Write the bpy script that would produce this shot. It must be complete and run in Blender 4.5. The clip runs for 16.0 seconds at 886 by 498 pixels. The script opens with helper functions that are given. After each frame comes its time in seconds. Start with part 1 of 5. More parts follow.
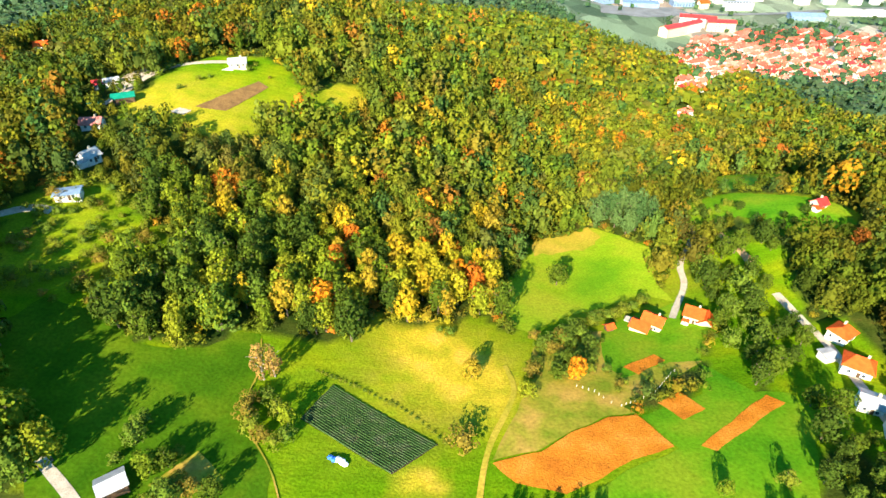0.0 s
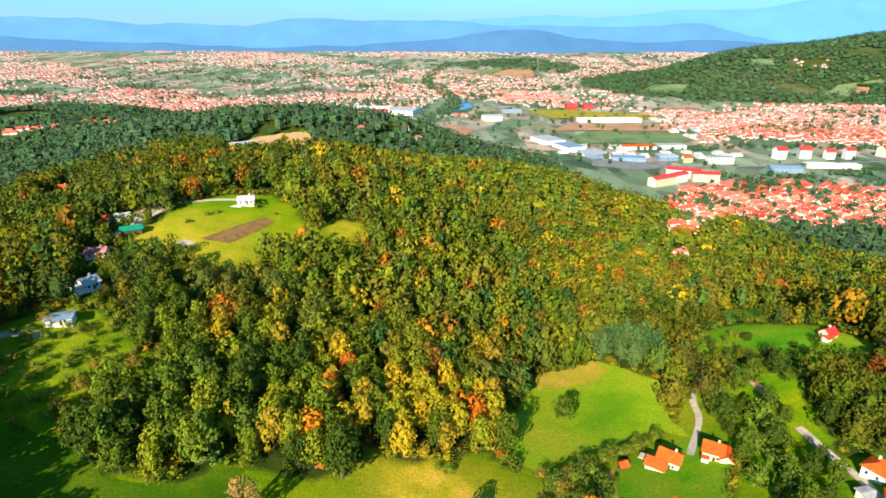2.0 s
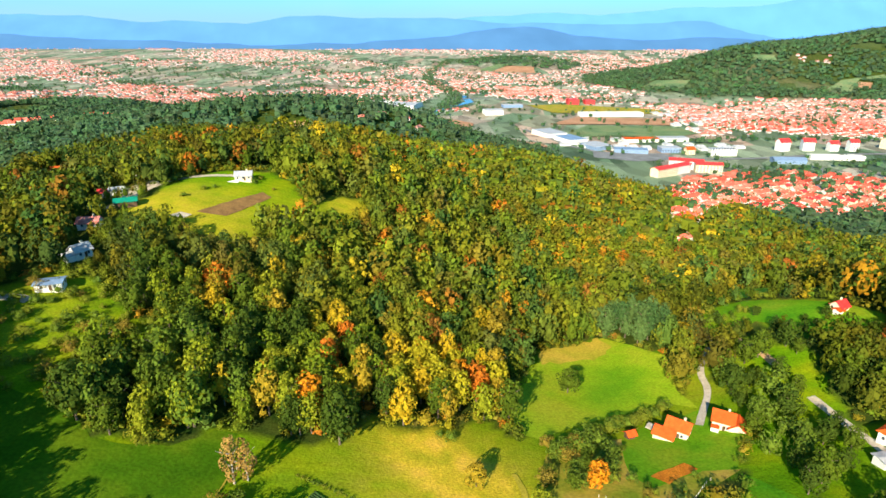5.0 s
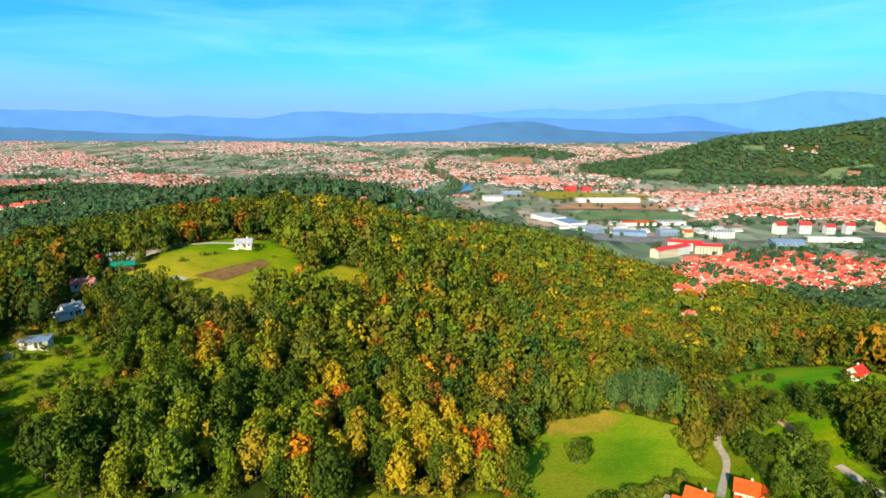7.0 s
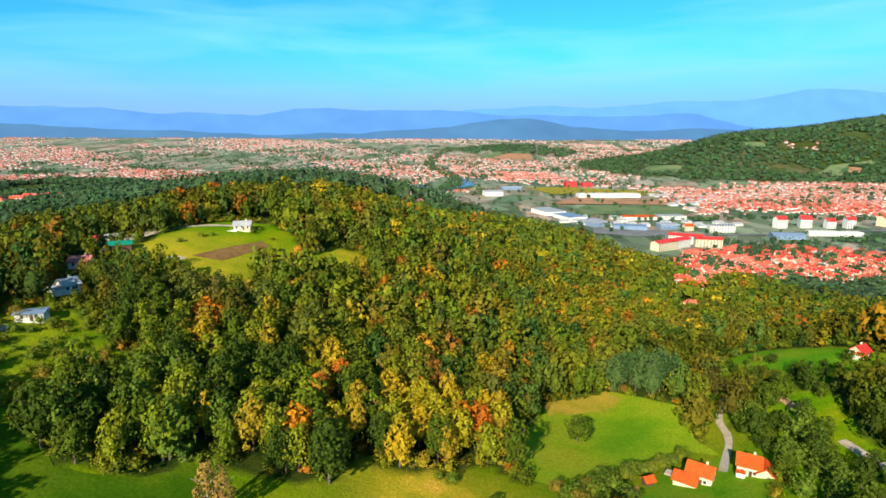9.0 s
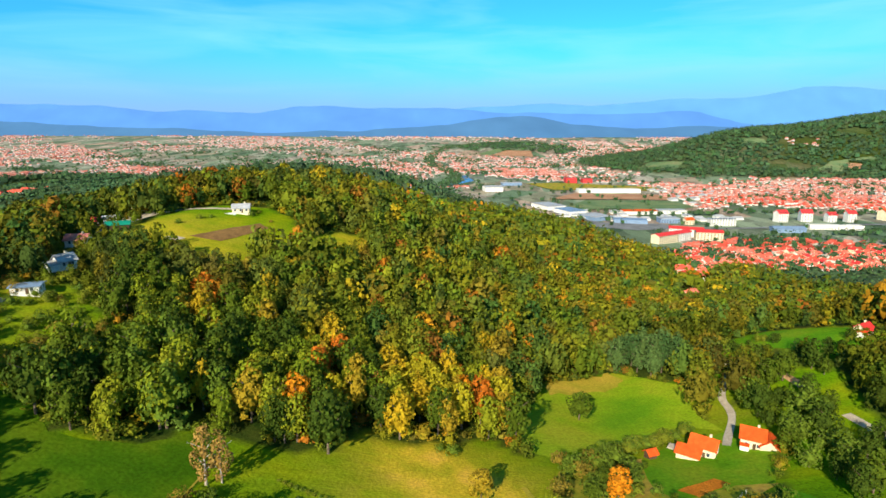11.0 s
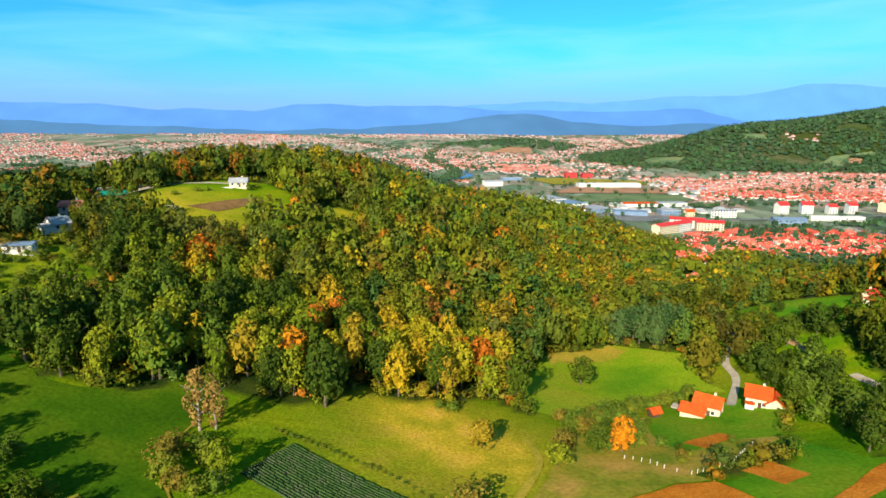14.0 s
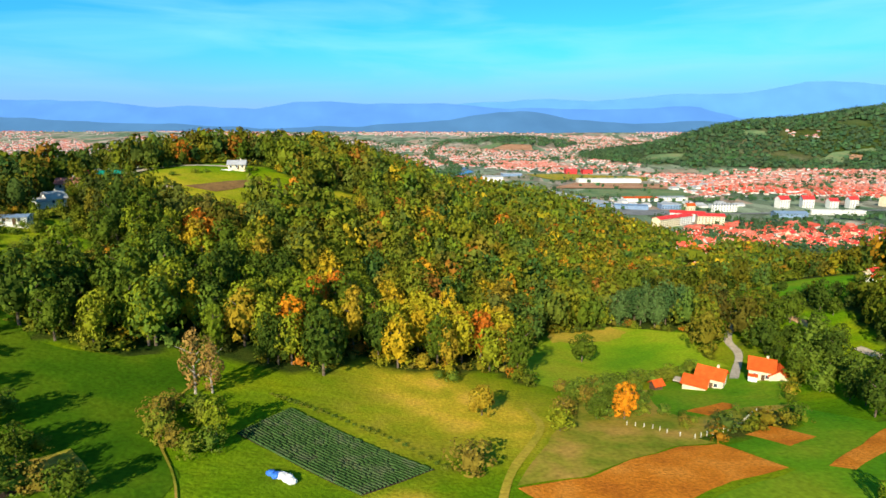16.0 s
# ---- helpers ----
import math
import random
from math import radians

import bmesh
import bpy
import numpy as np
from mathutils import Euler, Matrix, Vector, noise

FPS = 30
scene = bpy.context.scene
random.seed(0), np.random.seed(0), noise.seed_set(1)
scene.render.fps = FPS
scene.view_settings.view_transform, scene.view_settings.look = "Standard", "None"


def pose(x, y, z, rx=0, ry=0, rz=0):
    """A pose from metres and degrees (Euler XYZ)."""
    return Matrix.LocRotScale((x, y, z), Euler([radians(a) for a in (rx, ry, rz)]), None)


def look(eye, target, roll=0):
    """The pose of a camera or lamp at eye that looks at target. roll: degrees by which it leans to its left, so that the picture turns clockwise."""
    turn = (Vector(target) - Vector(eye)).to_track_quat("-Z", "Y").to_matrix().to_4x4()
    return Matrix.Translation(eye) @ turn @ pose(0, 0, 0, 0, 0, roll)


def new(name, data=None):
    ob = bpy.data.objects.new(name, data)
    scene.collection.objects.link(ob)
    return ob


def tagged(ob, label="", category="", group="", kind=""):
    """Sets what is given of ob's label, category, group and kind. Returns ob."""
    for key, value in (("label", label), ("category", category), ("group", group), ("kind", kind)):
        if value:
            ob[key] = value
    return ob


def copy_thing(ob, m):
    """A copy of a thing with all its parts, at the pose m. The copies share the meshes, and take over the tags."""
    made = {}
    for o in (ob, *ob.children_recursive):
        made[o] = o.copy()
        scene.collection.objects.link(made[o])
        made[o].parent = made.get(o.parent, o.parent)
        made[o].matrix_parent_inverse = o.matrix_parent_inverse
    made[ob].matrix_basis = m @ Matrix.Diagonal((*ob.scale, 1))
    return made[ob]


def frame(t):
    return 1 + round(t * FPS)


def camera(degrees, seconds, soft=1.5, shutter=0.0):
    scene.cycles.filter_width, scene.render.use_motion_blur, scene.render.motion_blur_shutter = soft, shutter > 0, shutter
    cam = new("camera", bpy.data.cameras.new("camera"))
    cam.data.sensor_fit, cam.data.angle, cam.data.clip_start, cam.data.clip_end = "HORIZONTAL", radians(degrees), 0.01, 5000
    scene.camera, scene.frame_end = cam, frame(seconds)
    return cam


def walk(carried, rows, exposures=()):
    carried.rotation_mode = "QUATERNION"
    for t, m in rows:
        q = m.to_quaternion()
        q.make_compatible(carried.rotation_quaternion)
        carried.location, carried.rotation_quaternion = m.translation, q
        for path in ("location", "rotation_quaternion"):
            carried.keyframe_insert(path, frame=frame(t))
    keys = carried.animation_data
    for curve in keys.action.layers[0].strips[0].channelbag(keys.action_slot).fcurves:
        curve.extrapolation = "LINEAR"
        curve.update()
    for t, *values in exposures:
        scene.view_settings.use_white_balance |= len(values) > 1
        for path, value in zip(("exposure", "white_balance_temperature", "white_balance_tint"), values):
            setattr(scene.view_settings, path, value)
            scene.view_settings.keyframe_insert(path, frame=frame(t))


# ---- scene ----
cam = camera(75.7, 16.0, soft=1.6)
PATH = [
    (0, (-0.049, -0.058, 136.324), (-0.047, 1.572, 135.166), 0.2),
    (0.5, (0.46, 0.066, 134.645), (0.459, 1.824, 133.692), 0.1),
    (1, (0.789, -0.359, 132.11), (0.785, 1.5, 131.372), 0.1),
    (1.5, (0.973, -0.75, 129.328), (0.967, 1.122, 128.624), 0.1),
    (2, (0.956, -0.6, 127.301), (0.95, 1.271, 126.595), 0.1),
    (2.5, (0.815, -0.426, 124.727), (0.808, 1.445, 124.021), 0.1),
    (3, (0.881, -0.324, 122.447), (0.875, 1.547, 121.741), 0.2),
    (3.5, (0.711, -0.04, 120.084), (0.705, 1.83, 119.377), 0.2),
    (5.4, (0.77, 1.05, 110.3), (0.76, 2.92, 109.593), 0.0),
    (5.8, (0.769, 1.253, 107.962), (0.759, 3.135, 107.286), -0.1),
    (6, (0.838, 1.148, 107.294), (0.828, 3.049, 106.674), -0.0),
    (6.5, (0.956, 1.328, 102.829), (0.944, 3.285, 102.418), 0.0),
    (7, (0.807, 1.566, 100.672), (0.795, 3.523, 100.26), 0.1),
    (7.5, (0.817, 1.687, 98.538), (0.805, 3.643, 98.122), 0.1),
    (8, (0.798, 1.479, 96.127), (0.786, 3.436, 95.71), 0.1),
    (8.5, (0.677, 1.771, 94.015), (0.666, 3.727, 93.596), 0.2),
    (9, (0.837, 1.75, 91.656), (0.825, 3.706, 91.238), 0.2),
    (11.5, (0.74, 2.047, 79.999), (0.729, 4.002, 79.577), 0.1),
    (12, (0.899, 2.056, 77.501), (0.887, 4.011, 77.08), 0.0),
    (12.5, (0.927, 1.913, 75.145), (0.915, 3.868, 74.723), 0.1),
    (13, (0.964, 2.236, 72.817), (0.952, 4.191, 72.394), 0.1),
    (13.5, (0.959, 2.241, 70.512), (0.947, 4.196, 70.088), 0.1),
    (14, (0.879, 2.323, 68.145), (0.868, 4.277, 67.722), 0.1),
    (14.5, (0.878, 2.369, 65.903), (0.867, 4.324, 65.479), 0.1),
    (15, (1.035, 2.478, 63.485), (1.024, 4.432, 63.062), 0.1),
    (15.5, (0.971, 2.513, 61.216), (0.96, 4.467, 60.792), 0.1),
    (16, (0.974, 2.484, 59.178), (0.963, 4.438, 58.751), 0.1),
]
walk(cam, [(t, look(eye, target, roll)) for t, eye, target, roll in PATH],
     exposures=[(0.0, 1.38), (1.0, 0.98), (1.6, 0.76), (3.5, 0.8), (5.8, 0.78), (6.6, 0.36), (16.0, 0.33)])

# ---- world and sun ----
SUN_EL, SUN_AZ = radians(28), radians(200)
world = bpy.data.worlds.new("sky")
scene.world = world
world.use_nodes = True
wn, wl = world.node_tree.nodes, world.node_tree.links
wn.clear()
w_out, w_bg = wn.new("ShaderNodeOutputWorld"), wn.new("ShaderNodeBackground")
w_sky = wn.new("ShaderNodeTexSky")
w_sky.sky_type, w_sky.sun_disc = "NISHITA", False
w_sky.sun_elevation, w_sky.sun_rotation = SUN_EL, SUN_AZ
w_sky.air_density, w_sky.dust_density, w_sky.ozone_density = 1.0, 0.6, 1.5
w_map, w_tc = wn.new("ShaderNodeMapping"), wn.new("ShaderNodeTexCoord")
w_map.inputs["Scale"].default_value = (1.3, 1.0, 9.0)
w_map.inputs["Rotation"].default_value = (0.04, 0.07, 0.5)
w_noise, w_ramp = wn.new("ShaderNodeTexNoise"), wn.new("ShaderNodeValToRGB")
w_noise.inputs["Scale"].default_value, w_noise.inputs["Detail"].default_value = 2.2, 6.0
w_noise.inputs["Roughness"].default_value, w_noise.inputs["Distortion"].default_value = 0.5, 0.4
w_ramp.color_ramp.elements[0].position, w_ramp.color_ramp.elements[1].position = 0.42, 0.75
w_ramp.color_ramp.elements[0].color, w_ramp.color_ramp.elements[1].color = (0, 0, 0, 1), (0.6, 0.6, 0.6, 1)
w_mix = wn.new("ShaderNodeMix")
w_mix.data_type = "RGBA"
w_mix.inputs["B"].default_value = (3.4, 8.0, 9.6, 1)
w_tint = wn.new("ShaderNodeMix")
w_tint.data_type, w_tint.blend_type = "RGBA", "MULTIPLY"
w_tint.inputs["Factor"].default_value = 1.0
w_tint.inputs["B"].default_value = (0.17, 1.0, 1.5, 1)
wl.new(w_tc.outputs["Generated"], w_map.inputs["Vector"])
wl.new(w_map.outputs["Vector"], w_noise.inputs["Vector"])
wl.new(w_noise.outputs["Fac"], w_ramp.inputs["Fac"])
wl.new(w_ramp.outputs["Color"], w_mix.inputs["Factor"])
wl.new(w_sky.outputs["Color"], w_tint.inputs["A"])
wl.new(w_tint.outputs["Result"], w_mix.inputs["A"])
# the pale band of air above the horizon
w_sep, w_band, w_hor = wn.new("ShaderNodeSeparateXYZ"), wn.new("ShaderNodeMapRange"), wn.new("ShaderNodeMix")
w_hor.data_type = "RGBA"
w_band.interpolation_type = "SMOOTHSTEP"
w_band.inputs["From Min"].default_value, w_band.inputs["From Max"].default_value = 0.0, 0.14
w_band.inputs["To Min"].default_value, w_band.inputs["To Max"].default_value = 0.95, 0.0
w_hor.inputs["B"].default_value = (2.5, 4.5, 8.2, 1)
wl.new(w_tc.outputs["Generated"], w_sep.inputs["Vector"])
wl.new(w_sep.outputs["Z"], w_band.inputs["Value"])
wl.new(w_band.outputs["Result"], w_hor.inputs["Factor"])
wl.new(w_mix.outputs["Result"], w_hor.inputs["A"])
# a clear sky deepens towards the zenith
w_top, w_deep = wn.new("ShaderNodeMapRange"), wn.new("ShaderNodeMix")
w_deep.data_type, w_deep.blend_type = "RGBA", "MULTIPLY"
w_top.inputs["From Min"].default_value, w_top.inputs["From Max"].default_value = 0.2, 0.9
w_deep.inputs["B"].default_value = (0.34, 0.29, 0.29, 1)
wl.new(w_sep.outputs["Z"], w_top.inputs["Value"])
wl.new(w_top.outputs["Result"], w_deep.inputs["Factor"])
wl.new(w_hor.outputs["Result"], w_deep.inputs["A"])
wl.new(w_deep.outputs["Result"], w_bg.inputs["Color"])
w_bg.inputs["Strength"].default_value = 0.1
wl.new(w_bg.outputs["Background"], w_out.inputs["Surface"])

sun = new("sun", bpy.data.lights.new("sun", "SUN"))
sun.data.energy, sun.data.angle, sun.data.color = 6.2, radians(0.6), (1.0, 0.87, 0.64)
sun_dir = Vector((math.sin(SUN_AZ) * math.cos(SUN_EL), math.cos(SUN_AZ) * math.cos(SUN_EL), math.sin(SUN_EL)))
sun.matrix_world = look(sun_dir * 400, (0, 0, 0))

# ---- materials ----
def shader(name):
    m = bpy.data.materials.new(name)
    m.use_nodes = True
    nt = m.node_tree
    return m, nt.nodes, nt.links, nt.nodes["Principled BSDF"]


def set_ramp(node, cols):
    el = node.color_ramp.elements
    while len(el) < len(cols):
        el.new(0.5)
    for e, (p, c) in zip(el, cols):
        e.position, e.color = p, (*c, 1)


def noisy(name, cols, scale, rough=0.9, fine=0.0, bump=0.0, island=0.0, metal=0.0):
    """Two-scale mottled surface: broad noise through a ramp of colours, a finer grain over it, and relief."""
    m, n, l, b = shader(name)
    geo = n.new("ShaderNodeNewGeometry")
    broad, ramp = n.new("ShaderNodeTexNoise"), n.new("ShaderNodeValToRGB")
    broad.inputs["Scale"].default_value, broad.inputs["Detail"].default_value = scale, 5
    k = len(cols)
    set_ramp(ramp, [(0.33 + 0.34 * i / max(1, k - 1), c) for i, c in enumerate(cols)])
    l.new(geo.outputs["Position"], broad.inputs["Vector"])
    l.new(broad.outputs["Fac"], ramp.inputs["Fac"])
    grain = n.new("ShaderNodeTexNoise")
    grain.inputs["Scale"].default_value, grain.inputs["Detail"].default_value = fine or scale * 14, 3
    l.new(geo.outputs["Position"], grain.inputs["Vector"])
    mr = n.new("ShaderNodeMapRange")
    mr.inputs["From Min"].default_value, mr.inputs["From Max"].default_value = 0.25, 0.75
    mr.inputs["To Min"].default_value, mr.inputs["To Max"].default_value = 0.72, 1.28
    l.new(grain.outputs["Fac"], mr.inputs["Value"])
    hsv = n.new("ShaderNodeHueSaturation")
    l.new(ramp.outputs["Color"], hsv.inputs["Color"])
    l.new(mr.outputs["Result"], hsv.inputs["Value"])
    out = hsv.outputs["Color"]
    if island:
        inf = n.new("ShaderNodeObjectInfo")
        ad = n.new("ShaderNodeMath")
        ad.operation = "ADD"
        l.new(geo.outputs["Random Per Island"], ad.inputs[0])
        l.new(inf.outputs["Random"], ad.inputs[1])
        m2, h2 = n.new("ShaderNodeMapRange"), n.new("ShaderNodeHueSaturation")
        m2.inputs["From Max"].default_value = 2.0
        m2.inputs["To Min"].default_value, m2.inputs["To Max"].default_value = 1 - island, 1 + island
        l.new(ad.outputs["Value"], m2.inputs["Value"])
        l.new(out, h2.inputs["Color"])
        l.new(m2.outputs["Result"], h2.inputs["Value"])
        out = h2.outputs["Color"]
    l.new(out, b.inputs["Base Color"])
    b.inputs["Roughness"].default_value, b.inputs["Metallic"].default_value = rough, metal
    b.inputs["Specular IOR Level"].default_value = 0.04 if rough > 0.75 else 0.3
    if bump:
        bp = n.new("ShaderNodeBump")
        bp.inputs["Strength"].default_value, bp.inputs["Distance"].default_value = bump, 0.3
        l.new(grain.outputs["Fac"], bp.inputs["Height"])
        l.new(bp.outputs["Normal"], b.inputs["Normal"])
    return m


def leaf_material(name):
    """Foliage: the tree's own colour (attribute 'tint'), varied clump by clump, with some light let through."""
    m, n, l, b = shader(name)
    at, geo = n.new("ShaderNodeAttribute"), n.new("ShaderNodeNewGeometry")
    at.attribute_name = "tint"
    mr, hsv = n.new("ShaderNodeMapRange"), n.new("ShaderNodeHueSaturation")
    mr.inputs["To Min"].default_value, mr.inputs["To Max"].default_value = 0.76, 1.24
    l.new(geo.outputs["Random Per Island"], mr.inputs["Value"])
    l.new(at.outputs["Color"], hsv.inputs["Color"])
    l.new(mr.outputs["Result"], hsv.inputs["Value"])
    l.new(hsv.outputs["Color"], b.inputs["Base Color"])
    b.inputs["Roughness"].default_value = 0.8
    b.inputs["Specular IOR Level"].default_value = 0.06
    tr, mx = n.new("ShaderNodeBsdfTranslucent"), n.new("ShaderNodeMixShader")
    l.new(hsv.outputs["Color"], tr.inputs["Color"])
    mx.inputs["Fac"].default_value = 0.08
    l.new(b.outputs["BSDF"], mx.inputs[1])
    l.new(tr.outputs["BSDF"], mx.inputs[2])
    l.new(mx.outputs["Shader"], n["Material Output"].inputs["Surface"])
    return m


def ground_material():
    """Turf, woodland floor and valley farmland, blended by what covers the land (attribute 'cover': wood, dry, valley)."""
    m, n, l, b = shader("ground_turf")
    geo, at, sep = n.new("ShaderNodeNewGeometry"), n.new("ShaderNodeAttribute"), n.new("ShaderNodeSeparateColor")
    at.attribute_name = "cover"
    l.new(at.outputs["Color"], sep.inputs["Color"])

    def tex(scale, detail=5):
        t = n.new("ShaderNodeTexNoise")
        t.inputs["Scale"].default_value, t.inputs["Detail"].default_value = scale, detail
        l.new(geo.outputs["Position"], t.inputs["Vector"])
        return t

    def ramp(src, cols):
        r = n.new("ShaderNodeValToRGB")
        set_ramp(r, cols)
        l.new(src, r.inputs["Fac"])
        return r.outputs["Color"]

    def mix(f, a, c):
        x = n.new("ShaderNodeMix")
        x.data_type = "RGBA"
        l.new(f, x.inputs["Factor"])
        l.new(a, x.inputs["A"])
        l.new(c, x.inputs["B"])
        return x.outputs["Result"]

    turf = ramp(tex(0.05).outputs["Fac"], [(0.3, (0.055, 0.165, 0.002)), (0.5, (0.115, 0.23, 0.003)), (0.7, (0.23, 0.28, 0.005))])
    dry = ramp(tex(0.12).outputs["Fac"], [(0.3, (0.38, 0.34, 0.018)), (0.5, (0.58, 0.41, 0.03)), (0.7, (0.68, 0.42, 0.055))])
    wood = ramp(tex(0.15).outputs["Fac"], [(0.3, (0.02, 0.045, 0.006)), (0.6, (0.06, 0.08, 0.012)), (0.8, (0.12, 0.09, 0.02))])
    vor = n.new("ShaderNodeTexVoronoi")
    vor.inputs["Scale"].default_value = 0.011
    sc = n.new("ShaderNodeMapping")
    sc.inputs["Scale"].default_value = (1.0, 0.45, 1.0)
    sc.inputs["Rotation"].default_value = (0, 0, 0.5)
    l.new(geo.outputs["Position"], sc.inputs["Vector"])
    l.new(sc.outputs["Vector"], vor.inputs["Vector"])
    sepv = n.new("ShaderNodeSeparateColor")
    l.new(vor.outputs["Color"], sepv.inputs["Color"])
    # plots kept pale and grey: the valley's haze is put into their colour
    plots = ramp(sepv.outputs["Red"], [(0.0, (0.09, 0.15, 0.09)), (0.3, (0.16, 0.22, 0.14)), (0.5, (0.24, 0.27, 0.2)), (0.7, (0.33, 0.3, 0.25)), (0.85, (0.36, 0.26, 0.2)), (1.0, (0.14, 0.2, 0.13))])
    strips = n.new("ShaderNodeTexVoronoi")
    strips.inputs["Scale"].default_value = 0.035
    l.new(sc.outputs["Vector"], strips.inputs["Vector"])
    seps, tone, plots_hsv = n.new("ShaderNodeSeparateColor"), n.new("ShaderNodeMapRange"), n.new("ShaderNodeHueSaturation")
    tone.inputs["To Min"].default_value, tone.inputs["To Max"].default_value = 0.6, 1.4
    l.new(strips.outputs["Color"], seps.inputs["Color"])
    l.new(seps.outputs["Green"], tone.inputs["Value"])
    l.new(plots, plots_hsv.inputs["Color"])
    l.new(tone.outputs["Result"], plots_hsv.inputs["Value"])
    plots = plots_hsv.outputs["Color"]
    # swaths left by the mower across the turf
    swath, swath_hsv, swath_map = n.new("ShaderNodeTexWave"), n.new("ShaderNodeHueSaturation"), n.new("ShaderNodeMapRange")
    swath.bands_direction = "Y"
    swath.inputs["Scale"].default_value, swath.inputs["Distortion"].default_value = 0.07, 9.0
    swath.inputs["Detail"].default_value, swath.inputs["Detail Scale"].default_value = 3.0, 0.35
    swath_map.inputs["To Min"].default_value, swath_map.inputs["To Max"].default_value = 0.93, 1.05
    l.new(geo.outputs["Position"], swath.inputs["Vector"])
    l.new(swath.outputs["Fac"], swath_map.inputs["Value"])
    l.new(turf, swath_hsv.inputs["Color"])
    l.new(swath_map.outputs["Result"], swath_hsv.inputs["Value"])
    turf = swath_hsv.outputs["Color"]
    c = mix(sep.outputs["Green"], turf, dry)
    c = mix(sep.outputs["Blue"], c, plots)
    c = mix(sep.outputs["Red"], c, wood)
    grain = tex(1.3, 6)
    mr = n.new("ShaderNodeMapRange")
    mr.inputs["From Min"].default_value, mr.inputs["From Max"].default_value = 0.25, 0.75
    mr.inputs["To Min"].default_value, mr.inputs["To Max"].default_value = 0.65, 1.35
    l.new(grain.outputs["Fac"], mr.inputs["Value"])
    hsv = n.new("ShaderNodeHueSaturation")
    l.new(c, hsv.inputs["Color"])
    l.new(mr.outputs["Result"], hsv.inputs["Value"])
    l.new(hsv.outputs["Color"], b.inputs["Base Color"])
    b.inputs["Roughness"].default_value, b.inputs["Specular IOR Level"].default_value = 0.95, 0.03
    bp = n.new("ShaderNodeBump")
    bp.inputs["Strength"].default_value, bp.inputs["Distance"].default_value = 0.5, 0.4
    l.new(grain.outputs["Fac"], bp.inputs["Height"])
    l.new(bp.outputs["Normal"], b.inputs["Normal"])
    return m


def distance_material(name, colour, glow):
    """Far ranges seen through kilometres of air: a plain backdrop of distance that glows a little, the haze put into
    its blue colour and glow.
    """
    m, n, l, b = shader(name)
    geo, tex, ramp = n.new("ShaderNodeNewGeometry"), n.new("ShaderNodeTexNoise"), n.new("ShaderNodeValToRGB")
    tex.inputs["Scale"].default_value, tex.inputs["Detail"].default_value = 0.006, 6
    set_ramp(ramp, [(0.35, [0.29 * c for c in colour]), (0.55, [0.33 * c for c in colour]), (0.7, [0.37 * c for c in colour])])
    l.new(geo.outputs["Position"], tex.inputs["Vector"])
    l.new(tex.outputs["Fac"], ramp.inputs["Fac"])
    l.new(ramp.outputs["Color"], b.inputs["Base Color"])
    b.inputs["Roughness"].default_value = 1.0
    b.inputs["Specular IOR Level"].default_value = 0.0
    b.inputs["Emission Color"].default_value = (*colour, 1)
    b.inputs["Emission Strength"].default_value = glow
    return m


M_GROUND = ground_material()
M_LEAF = leaf_material("foliage")
M_BARK = noisy("bark", [(0.09, 0.065, 0.045), (0.2, 0.16, 0.12)], 1.5, bump=0.4)
M_BIRCH = noisy("pale_bark", [(0.3, 0.25, 0.2), (0.5, 0.44, 0.38)], 2.0, bump=0.3)
M_SOIL = noisy("ploughed_soil", [(0.5, 0.15, 0.015), (0.63, 0.205, 0.018), (0.7, 0.26, 0.035)], 0.12, fine=1.6, bump=0.8)
M_DRY = noisy("mown_straw_grass", [(0.25, 0.28, 0.017), (0.42, 0.34, 0.034), (0.54, 0.37, 0.052)], 0.06, fine=1.2, bump=0.3)
M_FALLOW = noisy("fallow_weeds", [(0.17, 0.22, 0.015), (0.31, 0.27, 0.03), (0.46, 0.29, 0.06)], 0.1, fine=0.9, bump=0.3)
M_BED = noisy("dark_tilled_bed", [(0.045, 0.035, 0.03), (0.09, 0.065, 0.045)], 0.3, bump=0.6)
M_CROP = noisy("lavender_green_rows", [(0.035, 0.08, 0.022), (0.05, 0.1, 0.028), (0.075, 0.1, 0.05)], 0.3, fine=3.0, bump=0.6)
M_MEADOW = noisy("bright_meadow", [(0.13, 0.29, 0.007), (0.23, 0.36, 0.01), (0.34, 0.37, 0.02)], 0.035, fine=1.0, bump=0.3)
M_LAWN = noisy("garden_lawn", [(0.06, 0.21, 0.005), (0.12, 0.27, 0.007), (0.2, 0.28, 0.012)], 0.05, fine=1.0, bump=0.3)
M_GRAVEL = noisy("gravel_road", [(0.4, 0.34, 0.27), (0.56, 0.49, 0.4)], 0.5, fine=4.0, bump=0.3)
M_EARTH = noisy("bare_earth_track", [(0.46, 0.27, 0.13), (0.6, 0.38, 0.2)], 0.3, fine=3.0, bump=0.3)
M_ASPHALT = noisy("worn_asphalt", [(0.16, 0.17, 0.18), (0.24, 0.25, 0.27)], 0.05, fine=1.0)
M_ROOF = noisy("orange_roof_tiles", [(0.5, 0.07, 0.014), (0.63, 0.1, 0.02)], 0.6, rough=0.8, fine=6.0, bump=0.4, island=0.3)
# far roofs and walls: haze painted into dull pink and grey base colours
M_ROOF_FAR = noisy("hazed_far_tiles", [(0.42, 0.12, 0.09), (0.5, 0.19, 0.15), (0.5, 0.32, 0.28)], 0.02, rough=0.8, fine=1.0, island=0.4)
